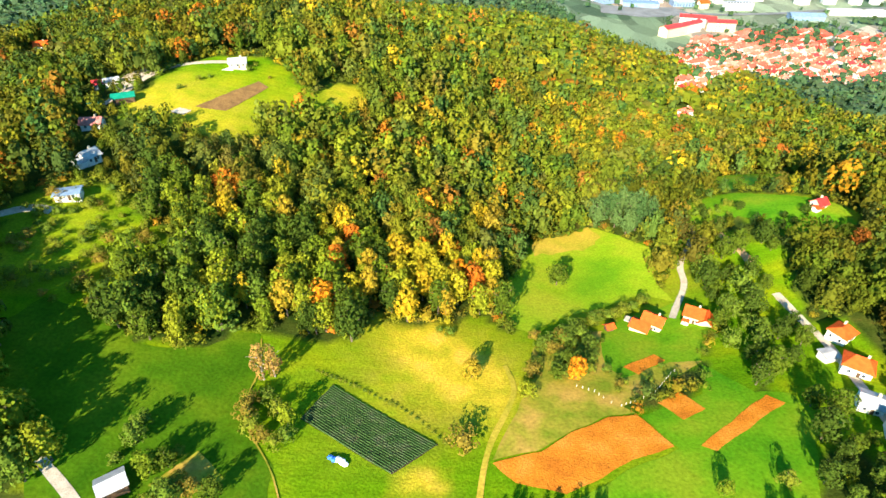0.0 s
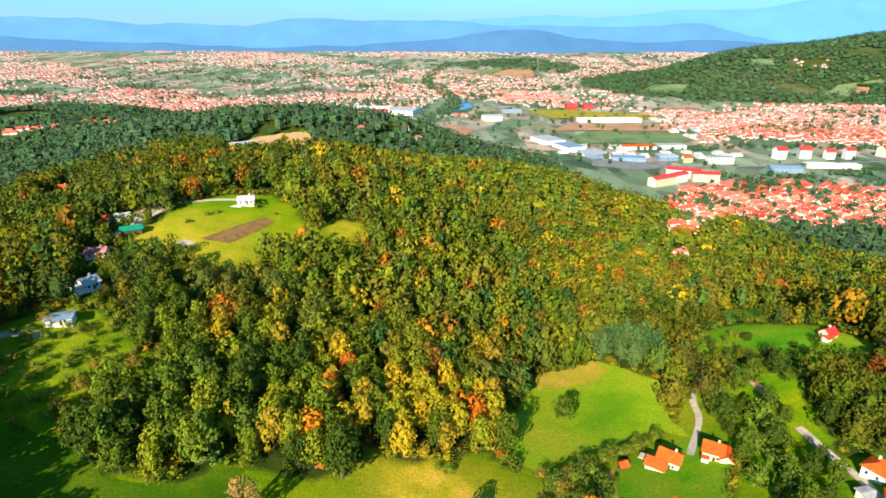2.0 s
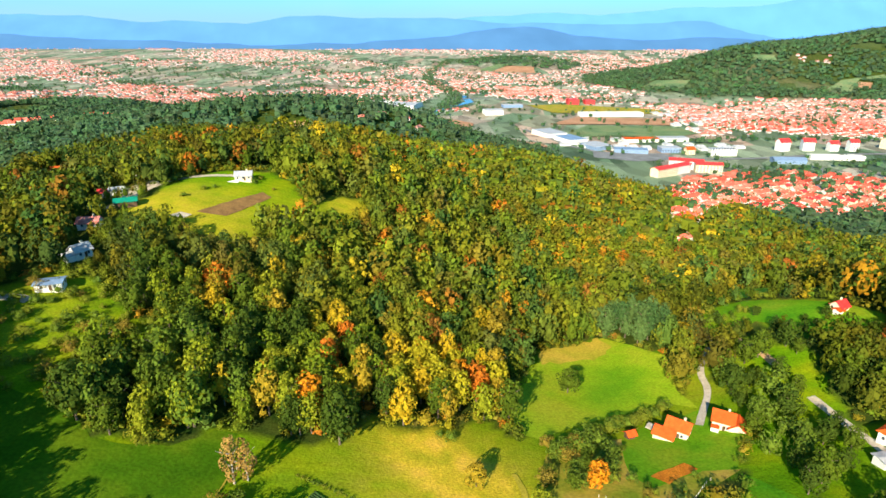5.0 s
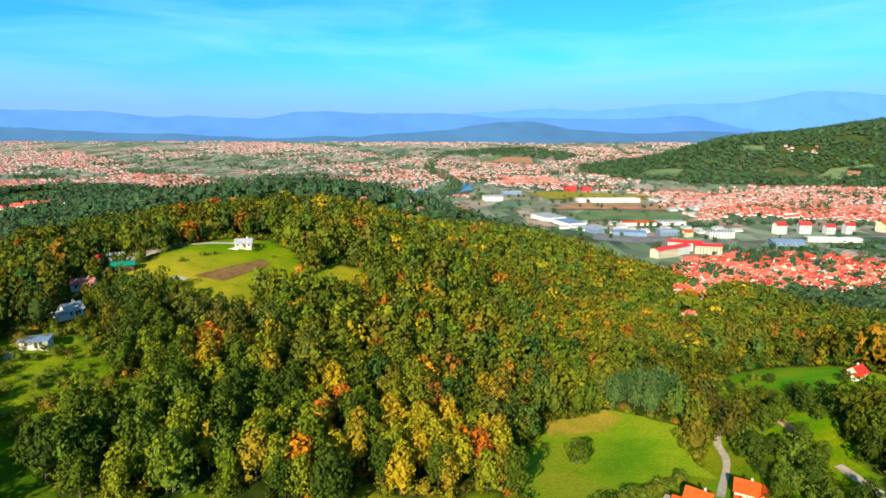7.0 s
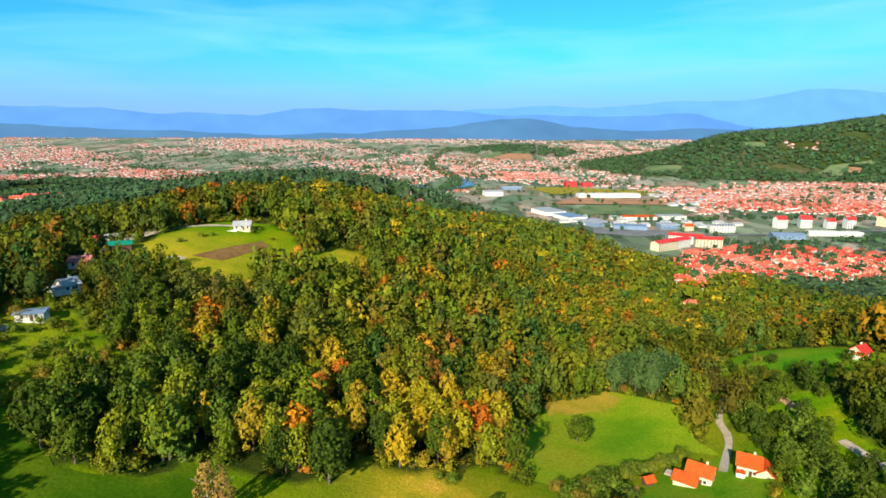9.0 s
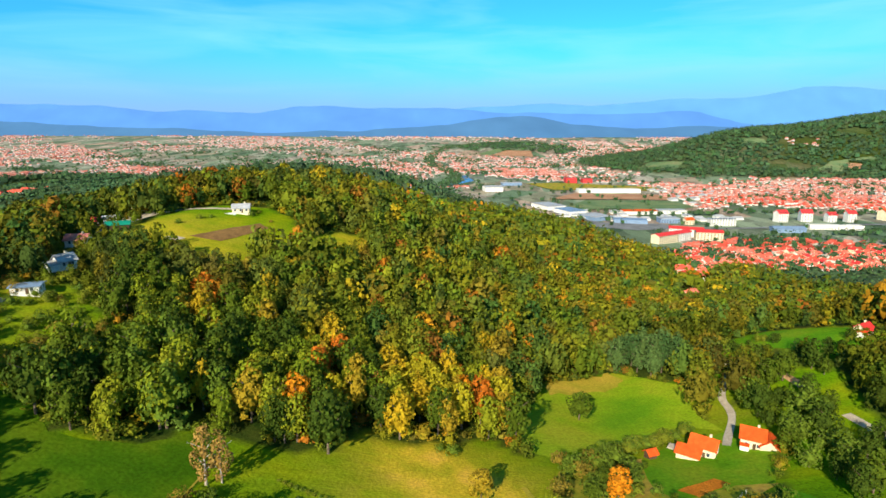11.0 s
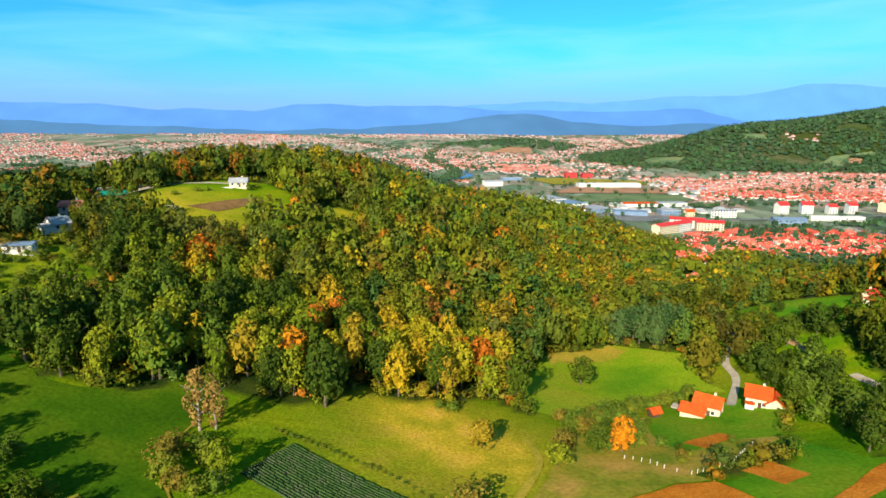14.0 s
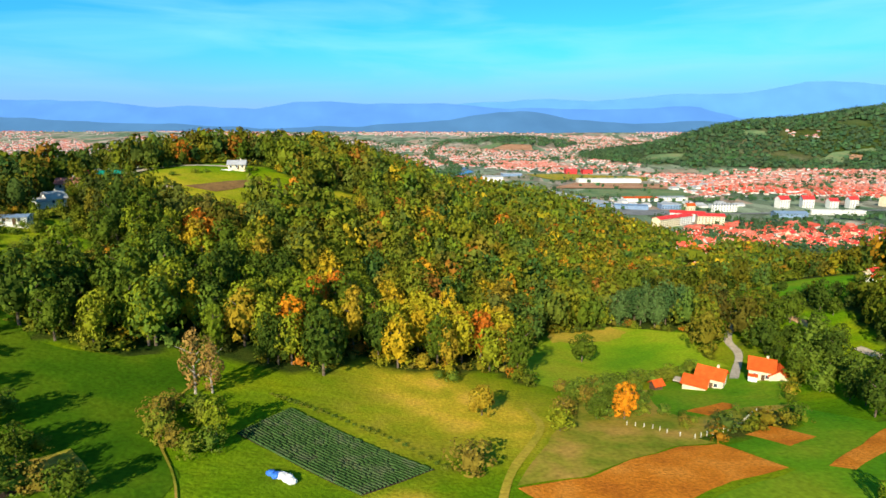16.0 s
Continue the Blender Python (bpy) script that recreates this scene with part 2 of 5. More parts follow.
M_WALL_FAR = noisy("hazed_far_render", [(0.48, 0.45, 0.45), (0.66, 0.64, 0.66)], 0.02, rough=0.85, fine=1.0, island=0.25)
# far fields: soil and grass colours dulled to stand in for haze
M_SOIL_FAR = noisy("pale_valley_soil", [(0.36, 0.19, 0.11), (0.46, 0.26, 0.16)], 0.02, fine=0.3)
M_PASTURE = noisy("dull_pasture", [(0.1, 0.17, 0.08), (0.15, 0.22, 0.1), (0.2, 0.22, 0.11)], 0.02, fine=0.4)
M_ROOF_TOWN = noisy("town_roof_tiles", [(0.42, 0.06, 0.04), (0.6, 0.09, 0.06), (0.66, 0.13, 0.09), (0.5, 0.2, 0.15)], 0.03, rough=0.8, fine=2.0, bump=0.2, island=0.4)
M_ROOF_RED = noisy("red_roof_sheet", [(0.55, 0.03, 0.03), (0.68, 0.05, 0.05)], 0.5, rough=0.6, fine=5.0)
M_ROOF_GREEN = noisy("teal_green_sheet", [(0.0, 0.2, 0.13), (0.01, 0.27, 0.18)], 0.4, rough=0.5, fine=5.0)
M_ROOF_GREY = noisy("grey_sheet_roof", [(0.32, 0.33, 0.36), (0.46, 0.47, 0.5)], 0.4, rough=0.5, fine=4.0)
M_ROOF_BLUE = noisy("blue_grey_roof", [(0.14, 0.22, 0.36), (0.22, 0.32, 0.48)], 0.4, rough=0.5, fine=4.0)
M_WHITE = noisy("white_render", [(0.68, 0.66, 0.62), (0.8, 0.79, 0.76)], 0.4, rough=0.85, fine=4.0)
M_CREAM = noisy("cream_render", [(0.66, 0.54, 0.36), (0.78, 0.68, 0.5)], 0.4, rough=0.85, fine=4.0)
M_TOWNWALL = noisy("town_render", [(0.5, 0.42, 0.34), (0.74, 0.7, 0.66), (0.8, 0.79, 0.78)], 0.02, rough=0.85, fine=2.0, island=0.2)
M_GLASS = noisy("window_glass", [(0.03, 0.04, 0.06), (0.07, 0.09, 0.12)], 0.5, rough=0.1, fine=3.0)
M_FRAME = noisy("white_frame", [(0.66, 0.66, 0.65), (0.78, 0.78, 0.77)], 1.0, rough=0.6, fine=9.0)
M_DARKWOOD = noisy("dark_timber", [(0.07, 0.045, 0.03), (0.14, 0.09, 0.055)], 1.2, rough=0.8, fine=9.0, bump=0.3)
M_POST = noisy("pale_post_wood", [(0.55, 0.5, 0.4), (0.72, 0.68, 0.56)], 2.0, rough=0.85, fine=11.0)
M_WATER = noisy("river_water", [(0.03, 0.09, 0.16), (0.05, 0.13, 0.22)], 0.05, rough=0.12, fine=1.0)
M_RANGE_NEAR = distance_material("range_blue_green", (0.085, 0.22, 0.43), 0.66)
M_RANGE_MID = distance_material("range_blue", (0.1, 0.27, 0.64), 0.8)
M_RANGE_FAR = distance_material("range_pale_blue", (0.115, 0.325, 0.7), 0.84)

# ---- land ----
# hills and hollows above the valley floor: centre x, y, spread, height
VALLEY = -95.0
HILLS_BROAD = [(-450, -100, 220, 77.5), (-450, 200, 220, 53.2), (-450, 500, 220, 19.1), (-150, -100, 220, 40.1), (-150, 200, 220, -5.1), (-150, 500, 220, 66.4), (150, -100, 220, 54.3), (150, 200, 220, 15.8), (150, 500, 220, -9.3), (450, -100, 220, 15.2), (450, 200, 220, 81.6), (450, 500, 220, 0.4), (-150, 800, 220, 15.9), (-450, 800, 220, 30.5)]
HILLS_NEAR = [(-160, 90, 60, 6.3), (-160, 170, 60, 18.6), (-160, 250, 60, 16.8), (-160, 330, 60, 18.6), (-80, 90, 60, 4.7), (-80, 170, 60, -0.9), (-80, 250, 60, 10.3), (-80, 330, 60, 10.3), (0, 90, 60, -5.1), (0, 170, 60, 2), (0, 250, 60, 1.5), (0, 330, 60, 9.3), (80, 90, 60, 5.2), (80, 170, 60, -6.5), (80, 250, 60, -17.7), (80, 330, 60, -8.2), (160, 90, 60, -1.2), (160, 170, 60, -4.8), (160, 250, 60, 23.6), (160, 330, 60, -8.2), (-60, 430, 70, 32), (60, 430, 70, -5.7), (0, 560, 80, 16.2), (120, 620, 80, 30.7), (260, 330, 80, -6), (-180, 420, 80, 14.5), (220, 460, 70, -19.2), (-240, 330, 70, -5.6)]
HILLS_FAR = [(-290, 880, 170, 110, 42), (2100, 2550, 600, 300, 240), (1200, 2400, 240, 250, 78), (-760, 950, 250, 120, 45), (-720, 1200, 110, 130, 38), (-90, 960, 130, 110, 45), (-950, 1380, 230, 100, 48), (390, 3330, 230, 240, 34)]


def valley_floor(x, y):
    """The flat floor, which climbs slowly towards the head of the valley."""
    f = np.clip((y - 2300) / 2500, 0, 1) + 0.0 * x
    return VALLEY + 100 * f * f * (3 - 2 * f)


def land(x, y):
    z = valley_floor(x, y)
    for a, b, s, h in HILLS_BROAD + HILLS_NEAR:
        z = z + h * np.exp(-((x - a) ** 2 + (y - b) ** 2) / (2 * s * s))
    for a, b, sx, sy, h in HILLS_FAR:
        z = z + h * np.exp(-((x - a) / sx) ** 2 / 2 - ((y - b) / sy) ** 2 / 2)
    return z


def inside(poly, x, y):
    hit = np.zeros(np.shape(x), bool)
    for (x0, y0), (x1, y1) in zip(poly, poly[1:] + poly[:1]):
        cross = ((y0 > y) != (y1 > y)) & (x < (x1 - x0) * (y - y0) / (y1 - y0 + 1e-9) + x0)
        hit ^= cross
    return hit


def ruffle(x, y, s, seed=0.0):
    """Smooth pseudo-random field in -1..1."""
    return (np.sin(x / s + seed) * np.cos(y / s * 1.3 + 2.1 * seed) + np.sin((x + y) / s * 0.61 + 1.7 + seed) + np.sin((x - 1.4 * y) / s * 0.37 + 0.6 + 3 * seed)) / 3


OPEN = [(-140, 141), (-125, 140), (-108, 139), (-96, 128), (-77, 131), (-68, 142), (-49, 142), (-32, 146), (-27, 162), (-14, 161), (4, 162), (15, 170),
        (26, 160), (33, 140), (50, 128), (62, 116), (85, 126), (92, 142), (101, 125), (113, 124), (115, 110), (107, 99), (95, 80), (110, 30), (60, -200), (-70, -200), (-84, 40), (-100, 76), (-110, 90), (-126, 104), (-138, 120), (-150, 134)]
MEADOW = [(21, 183), (40, 223), (44, 232), (49, 245), (83, 263), (94, 249), (103, 231), (96, 201), (98, 184), (86, 192), (51, 176), (34, 162), (28, 164)]
BARE = [(44, 230), (49, 244), (83, 263), (79, 242), (63, 238)]
CLEARING = [(-156, 268), (-150, 296), (-136, 318), (-128, 328), (-103, 336), (-92, 328), (-84, 316), (-76, 308), (-61, 330), (-46, 335), (-48, 305), (-56, 290), (-73, 292), (-85, 260),
            (-102, 238), (-114, 237), (-122, 252), (-133, 252), (-150, 252)]
CLEAR_BED = [(-122, 268), (-100, 306), (-94, 302), (-108, 270)]
UPPER = [(126, 270), (154, 266), (170, 250), (182, 240), (190, 222), (178, 204), (162, 202), (154, 222), (145, 238), (131, 230), (117, 226), (117, 251)]
UPPER_BACK = [(138, 300), (184, 326), (214, 316), (200, 276), (172, 270), (148, 276)]
SCRUB = [(-150, 138), (-154, 157), (-158, 180), (-150, 196), (-136, 199), (-127, 194), (-103, 178), (-90, 168), (-110, 151), (-106, 137)]
PLOT = [(62, 164), (76, 176), (95, 182), (106, 184), (107, 162), (100, 156), (92, 142), (81, 143), (62, 134), (58, 141)]
HEDGE_LAND = [(26, 160), (33, 140), (62, 134), (58, 141), (107, 184), (99, 192), (86, 196), (51, 179), (34, 166)]
BUSHY = [(29, 137), (47, 127), (58, 119), (80, 134), (93, 142), (81, 144), (62, 134), (58, 141), (63, 165), (48, 164), (34, 152)]
TOWN = [(325, 790), (480, 945), (567, 914), (800, 1000), (900, 800), (560, 560), (473, 577), (419, 614), (395, 638), (343, 641), (296, 600), (262, 590), (278, 722)]
HAMLET = [(228, 552), (236, 604), (290, 620), (272, 560)]
HOLLOW = [(188, 478), (203, 500), (228, 524), (238, 514), (214, 480)]
ORCHARD = [(101, 125), (92, 142), (107, 162), (106, 184), (116, 215), (135, 228), (150, 205), (140, 165), (128, 140), (124, 100), (107, 99), (113, 124)]
LAVENDER = [(-35, 124), (-1, 103), (-14, 92), (-42, 109)]
STRAW = [(-19, 149), (-3, 156), (14, 142), (25, 125), (17, 113), (9, 119), (-8, 136)]
BROWN = [(14, 97), (29, 101), (39, 108), (52, 114), (61, 115), (67, 101), (54, 97), (41, 90), (33, 86), (20, 90)]
PATCH = [(69, 120), (78, 125.5), (82.5, 117), (74, 112)]
STRIP = [(75, 101), (104, 122), (107.5, 118), (78.5, 99)]
GARDEN = [(64, 140.5), (77, 148), (80, 144), (68, 136)]
LANE = [(93, 172), (98, 181), (104, 190), (108, 199), (108, 208), (113, 217), (121, 228), (126, 240)]
FENCE = [(45.2, 129.6), (50.5, 126.8), (52.5, 123.3), (54.5, 120.9), (57.2, 119.3), (63.8, 122.1), (70, 125.5), (78.7, 135.4), (82.6, 138.6)]
FALLOW = [(20, 110), (33, 137), (49, 128), (61, 116), (51, 114.5), (39, 108.5), (28, 101.5), (14, 98)]
DIRT = [(-12, 91), (-5, 96), (3, 87), (-9, 84)]
SITE = [(-262, 668), (-258, 705), (-246, 742), (-212, 768), (-188, 782), (-172, 755), (-182, 705), (-196, 668), (-228, 650)]
VILLAGE = [(-800, 915), (-690, 905), (-640, 1080), (-620, 1270), (-740, 1290), (-775, 1100)]
CONE_SOIL = [(228, 2981), (437, 2916), (453, 3094), (320, 3126)]
CONE_GRASS = [(164, 3051), (220, 2986), (307, 3130), (376, 3150), (281, 3190)]
HILL_GRASS = [[(730, 2218), (836, 2100), (909, 2210), (814, 2309)], [(1149, 2268), (1234, 2242), (1247, 2290), (1187, 2327)], [(1256, 1968), (1340, 1948), (1442, 2077), (1576, 2096), (1554, 2123), (1377, 2069)]]
HILL_SOIL = [(1372, 1989), (1426, 1987), (1472, 2047), (1428, 2055)]
HILL_HAMLET = [(1252, 2214), (1430, 2210), (1461, 2282), (1320, 2284)]
HILL_FIELDS = [CONE_SOIL, CONE_GRASS, HILL_SOIL, HILL_HAMLET] + HILL_GRASS
CLEARINGS = [OPEN, MEADOW, CLEARING, UPPER, UPPER_BACK, PLOT]


def beside(line, x, y):
    """Distance from a line of points."""
    d = np.full(np.shape(x), 1e9)
    for (x0, y0), (x1, y1) in zip(line, line[1:]):
        f = np.clip(((x - x0) * (x1 - x0) + (y - y0) * (y1 - y0)) / ((x1 - x0) ** 2 + (y1 - y0) ** 2), 0, 1)
        d = np.minimum(d, np.hypot(x - x0 - f * (x1 - x0), y - y0 - f * (y1 - y0)))
    return d


def open_lane(x, y):
    """The cut verge on the downhill side of the lane."""
    d = beside(LANE, x, y)
    for k in (4, 8, 12, 15):
        d = np.minimum(d, beside(LANE, x + 0.48 * k, y + 0.88 * k))
    return d < 3.6


def wooded(x, y):
    """How densely the slopes are wooded, 0..1."""
    jx, jy = x + 3 * ruffle(x, y, 9.0), y + 3 * ruffle(x, y, 8.0, 2.0)
    d = np.ones(np.shape(x))
    d = np.where((y > 640) | (x > 330) | (x < -330), 0.75, d)
    for p in CLEARINGS:
        d = np.where(inside(p, jx, jy), 0.0, d)
    d = np.where(open_lane(x, y) | ((x > 116) & (x < 150) & (y > 90) & (y < 160)), 0.0, d)
    for p in (SCRUB, BUSHY, TOWN, HOLLOW, HEDGE_LAND, HAMLET, VILLAGE):
        d = np.where(inside(p, x, y), 0.0, d)
    d = np.where(inside(ORCHARD, x, y), 0.0, d)
    d = np.where(inside(SITE, x, y), 0.0, d)
    d = np.where(land(x, y) - valley_floor(x, y) < 11, 0.0, d)
    return d


def spread(lo, hi, step, edge, grow):
    """Grid lines: even between lo and hi, then ever wider to +-edge."""
    v = list(np.arange(lo, hi + step, step))
    s = step
    while v[-1] < edge:
        s *= grow
        v.append(v[-1] + s)
    s = step
    while v[0] > -edge:
        s *= grow
        v.insert(0, v[0] - s)
    return np.array(v)


def mesh_of(name, verts, quads, material, smooth=False, attrs=()):
    """A mesh from arrays of corners and of quads or triangles, with colour attributes per corner point."""
    me = bpy.data.meshes.new(name)
    verts, quads = np.asarray(verts, np.float32), np.asarray(quads, np.int32)
    k = quads.shape[1]
    me.vertices.add(len(verts))
    me.vertices.foreach_set("co", verts.ravel())
    me.loops.add(quads.size)
    me.loops.foreach_set("vertex_index", quads.ravel())
    me.polygons.add(len(quads))
    me.polygons.foreach_set("loop_start", np.arange(0, quads.size, k, dtype=np.int32))
    me.polygons.foreach_set("use_smooth", np.full(len(quads), smooth))
    for key, col in attrs:
        at = me.color_attributes.new(key, "FLOAT_COLOR", "POINT")
        at.data.foreach_set("color", np.concatenate([col, np.ones((len(verts), 1))], 1).astype(np.float32).ravel())
    me.materials.append(material)
    me.update(calc_edges=True)
    return me


def grid_quads(nx, ny):
    i, j = np.meshgrid(np.arange(nx - 1), np.arange(ny - 1), indexing="ij")
    a = (i * ny + j).ravel()
    return np.stack([a, a + ny, a + ny + 1, a + 1], 1)


gx, gy = spread(-320, 340, 4.0, 6500, 1.1), spread(-60, 440, 4.0, 6500, 1.06)
GX, GY = np.meshgrid(gx, gy, indexing="ij")
GZ = land(GX, GY)
cover = np.zeros((GX.size, 3))
wd = wooded(GX, GY)
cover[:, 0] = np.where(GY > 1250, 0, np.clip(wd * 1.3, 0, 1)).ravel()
hillside = (GZ - valley_floor(GX, GY) > 14) & (GY > 1250)
cover[:, 0] = np.where(hillside.ravel(), (np.clip(0.9 + 0.3 * ruffle(GX, GY, 90.0), 0, 1) * np.where(GY > 2900, 0.25, 1.0)).ravel(), cover[:, 0])


def soft_inside(poly, x, y, reach=3.0):
    """1 inside an outline, falling off softly and unevenly across it."""
    jx, jy = x + 2.5 * ruffle(x, y, 6.0, 1.0), y + 2.5 * ruffle(x, y, 5.0, 3.0)
    return sum(inside(poly, jx + reach * a, jy + reach * b).astype(float) for a in (-1, 0, 1) for b in (-1, 0, 1)) / 9


cover[:, 1] = np.clip(0.02 + 0.28 * ruffle(GX, GY, 14.0) + 0.45 * np.exp(-((GX + 2) / 30) ** 2 - ((GY - 136) / 34) ** 2) + (0.2 + 0.4 * ruffle(GX, GY, 17.0, 2.0)) * soft_inside(CLEARING, GX, GY)
                      + 0.18 * soft_inside(SCRUB, GX, GY) + 0.9 * soft_inside(STRAW, GX, GY) + 0.9 * soft_inside(DIRT, GX, GY, 2.0), 0, 1).ravel()
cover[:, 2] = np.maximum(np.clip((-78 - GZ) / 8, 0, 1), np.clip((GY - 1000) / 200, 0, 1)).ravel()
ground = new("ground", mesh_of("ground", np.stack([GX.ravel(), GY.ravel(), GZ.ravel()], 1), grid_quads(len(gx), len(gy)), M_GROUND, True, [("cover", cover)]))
tagged(ground, "rolling green hillside falling to a wide valley floor", "ground", kind="structure")


def draped(name, poly, material, label, category="field", lift=0.12, step=1.5, wobble=0.6, kind="structure"):
    """A field: a sheet with an uneven outline that follows the land, a little above it."""
    bm = bmesh.new()
    pts = []
    for (x0, y0), (x1, y1) in zip(poly, poly[1:] + poly[:1]):
        k = max(2, int(math.hypot(x1 - x0, y1 - y0) / step))
        for i in range(k):
            x, y = x0 + (x1 - x0) * i / k, y0 + (y1 - y0) * i / k
            pts.append((x + wobble * ruffle(x, y, 2.7), y + wobble * ruffle(x, y, 2.2, 4.0)))
    f = bm.faces.new([bm.verts.new((x, y, 0)) for x, y in pts])
    xs, ys = [p[0] for p in pts], [p[1] for p in pts]
    cut = max(step * 1.6, (max(xs) - min(xs)) / 60)
    for lo, hi, no in ((min(xs), max(xs), (1, 0, 0)), (min(ys), max(ys), (0, 1, 0))):
        for v in np.arange(lo + cut, hi, cut):
            bmesh.ops.bisect_plane(bm, geom=bm.verts[:] + bm.edges[:] + bm.faces[:], plane_co=(v * no[0], v * no[1], 0), plane_no=no)
    for v in bm.verts:
        v.co.z = float(land(v.co.x, v.co.y)) + lift
    bmesh.ops.recalc_face_normals(bm, faces=bm.faces[:])
    me = bpy.data.meshes.new(name)
    bm.to_mesh(me)
    bm.free()
    if me.polygons and me.polygons[0].normal.z < 0:
        me.flip_normals()
    me.materials.append(material)
    return tagged(new(name, me), label, category, kind=kind)


def track(name, line, width, material, label, lift=0.2):
    """A road: a ribbon along a line of places, laid on the land."""
    pts = []
    for (x0, y0), (x1, y1) in zip(line, line[1:]):
        k = max(2, int(math.hypot(x1 - x0, y1 - y0) / 3))
        pts += [(x0 + (x1 - x0) * i / k, y0 + (y1 - y0) * i / k) for i in range(k)]
    pts.append(line[-1])
    for _ in range(4):
        pts = [pts[0]] + [tuple((np.array(a) + 2 * np.array(b) + np.array(c)) / 4) for a, b, c in zip(pts, pts[1:], pts[2:])] + [pts[-1]]
    p = np.array(pts)
    d = np.gradient(p, axis=0)
    d /= np.linalg.norm(d, axis=1)[:, None]
    side = np.stack([-d[:, 1], d[:, 0]], 1) * (width / 2 * (1 + 0.15 * ruffle(p[:, 0], p[:, 1], 3.0)))[:, None]
    rows = [p + side, p + side * 0.33, p - side * 0.33, p - side]
    v = np.concatenate([np.column_stack([r, land(r[:, 0], r[:, 1]) + lift]) for r in rows])
    q = grid_quads(4, len(p))[:, ::-1]
    me = mesh_of(name, v, q, material, True)
    if me.polygons[0].normal.z < 0:
        me.flip_normals()
    return tagged(new(name, me), label, "road", kind="structure")


draped("meadow", MEADOW, M_MEADOW, "bright mown meadow on the slope below the wood", lift=0.1)
M_PASTURE_LUSH = noisy("lush_pasture", [(0.035, 0.105, 0.003), (0.06, 0.14, 0.004), (0.1, 0.165, 0.006)], 0.06, fine=1.1, bump=0.4)
draped("pasture", [(-62, 141), (-57, 124), (-60, 113), (-56, 103), (-46, 91), (-40, 60), (-84, 40), (-99, 76), (-109, 90), (-125, 104), (-137, 120), (-126, 138), (-108, 137), (-96, 127), (-77, 130), (-68, 140)], M_PASTURE_LUSH, "lush dark green pasture with faint mowing lines", lift=0.1, wobble=1.0)
draped("near_pasture", [(62, 114), (85, 124.5), (92, 140), (101, 124), (112, 122), (114, 110), (106, 99), (96, 80), (80, 66), (40, 66), (36, 84), (42, 88), (55, 95), (68, 100)], M_LAWN, "deep green grass round the bare soil strips", lift=0.08, wobble=1.0)
draped("bare_slope", BARE, M_DRY, "bare yellowed strip along the top of the meadow", lift=0.2, wobble=3.5)
draped("hilltop_bed", CLEAR_BED, noisy("dry_tilled_earth", [(0.17, 0.1, 0.04), (0.28, 0.16, 0.06)], 0.2, fine=1.5, bump=0.5), "brown tilled strip on the hilltop clearing", lift=0.2)
draped("fallow_field", FALLOW, M_FALLOW, "dull green-brown fallow field of weeds", lift=0.12)
draped("ploughed_field", BROWN, M_SOIL, "ploughed field of bare orange-brown soil", lift=0.2)
draped("soil_patch", PATCH, M_SOIL, "square patch of bare orange soil in the grass", lift=0.18)
draped("soil_strip", STRIP, M_SOIL, "long strip of bare orange soil in the grass", lift=0.18)
draped("garden_bed", GARDEN, M_SOIL, "small dug garden bed beside the house", lift=0.25)
draped("bushy_ground", BUSHY, M_FALLOW, "rough weedy ground under garden bushes", lift=0.08)
draped("lawn", PLOT, M_LAWN, "bright green lawn round the two houses", lift=0.1)
draped("upper_meadow", UPPER, M_LAWN, "green meadow on the far slope beside a red-roofed house", lift=0.1)
draped("upper_back_meadow", UPPER_BACK, M_MEADOW, "narrow meadow between woods on the far slope", lift=0.1)
draped("earthworks", SITE, M_EARTH, "bare levelled earth of a building site in the woods", lift=0.5, step=6, wobble=6)
track("lane", LANE, 2.6, M_GRAVEL, "narrow pale gravel lane up to the houses")
track("dirt_road", [(130, 232), (133, 225), (135, 210), (135, 199)], 3.0, M_EARTH, "orange dirt road on the slope")
track("side_lane", [(135, 178), (136, 157), (137, 148), (136, 136), (134, 122), (131, 105)], 3.0, M_GRAVEL, "grey lane past the hillside houses")
track("hilltop_road", [(-165, 262), (-160, 280), (-156, 300), (-148, 312), (-135, 318), (-120, 322)], 4.0, M_GRAVEL, "pale gravel road along the hilltop")
track("pasture_edge", [(-61, 139), (-57.3, 124), (-60, 113.5), (-56, 103), (-46, 91), (-41, 80)], 0.45, M_FALLOW, "worn line of dry grass along the pasture", lift=0.26)
track("field_track", [(22, 140), (25, 128), (20, 116), (14, 104), (11, 92), (9, 78)], 1.8, M_DRY, "worn grass track between the fields", lift=0.26)
track("left_lane", [(-160, 172), (-150, 180), (-143, 178)], 4.0, M_GRAVEL, "short gravel drive to a white shed")

# ---- trees ----
rng = np.random.default_rng(7)


def ball(k):
    """A ball of 6 k k quads, as quads x 4 x 3."""
    g = np.linspace(-1, 1, k + 1)
    out = []
    for ax in range(3):
        for sg in (-1, 1):
            for i in range(k):
                for j in range(k):
                    q = []
                    for a, c in ((g[i], g[j]), (g[i + 1], g[j]), (g[i + 1], g[j + 1]), (g[i], g[j + 1])):
                        p = [0, 0, 0]
                        p[ax], p[(ax + 1) % 3], p[(ax + 2) % 3] = sg, a * sg, c
                        q.append(np.array(p) / np.linalg.norm(p))
                    out.append(q)
    return np.array(out)


BALLS = {1: ball(1), 2: ball(2)}


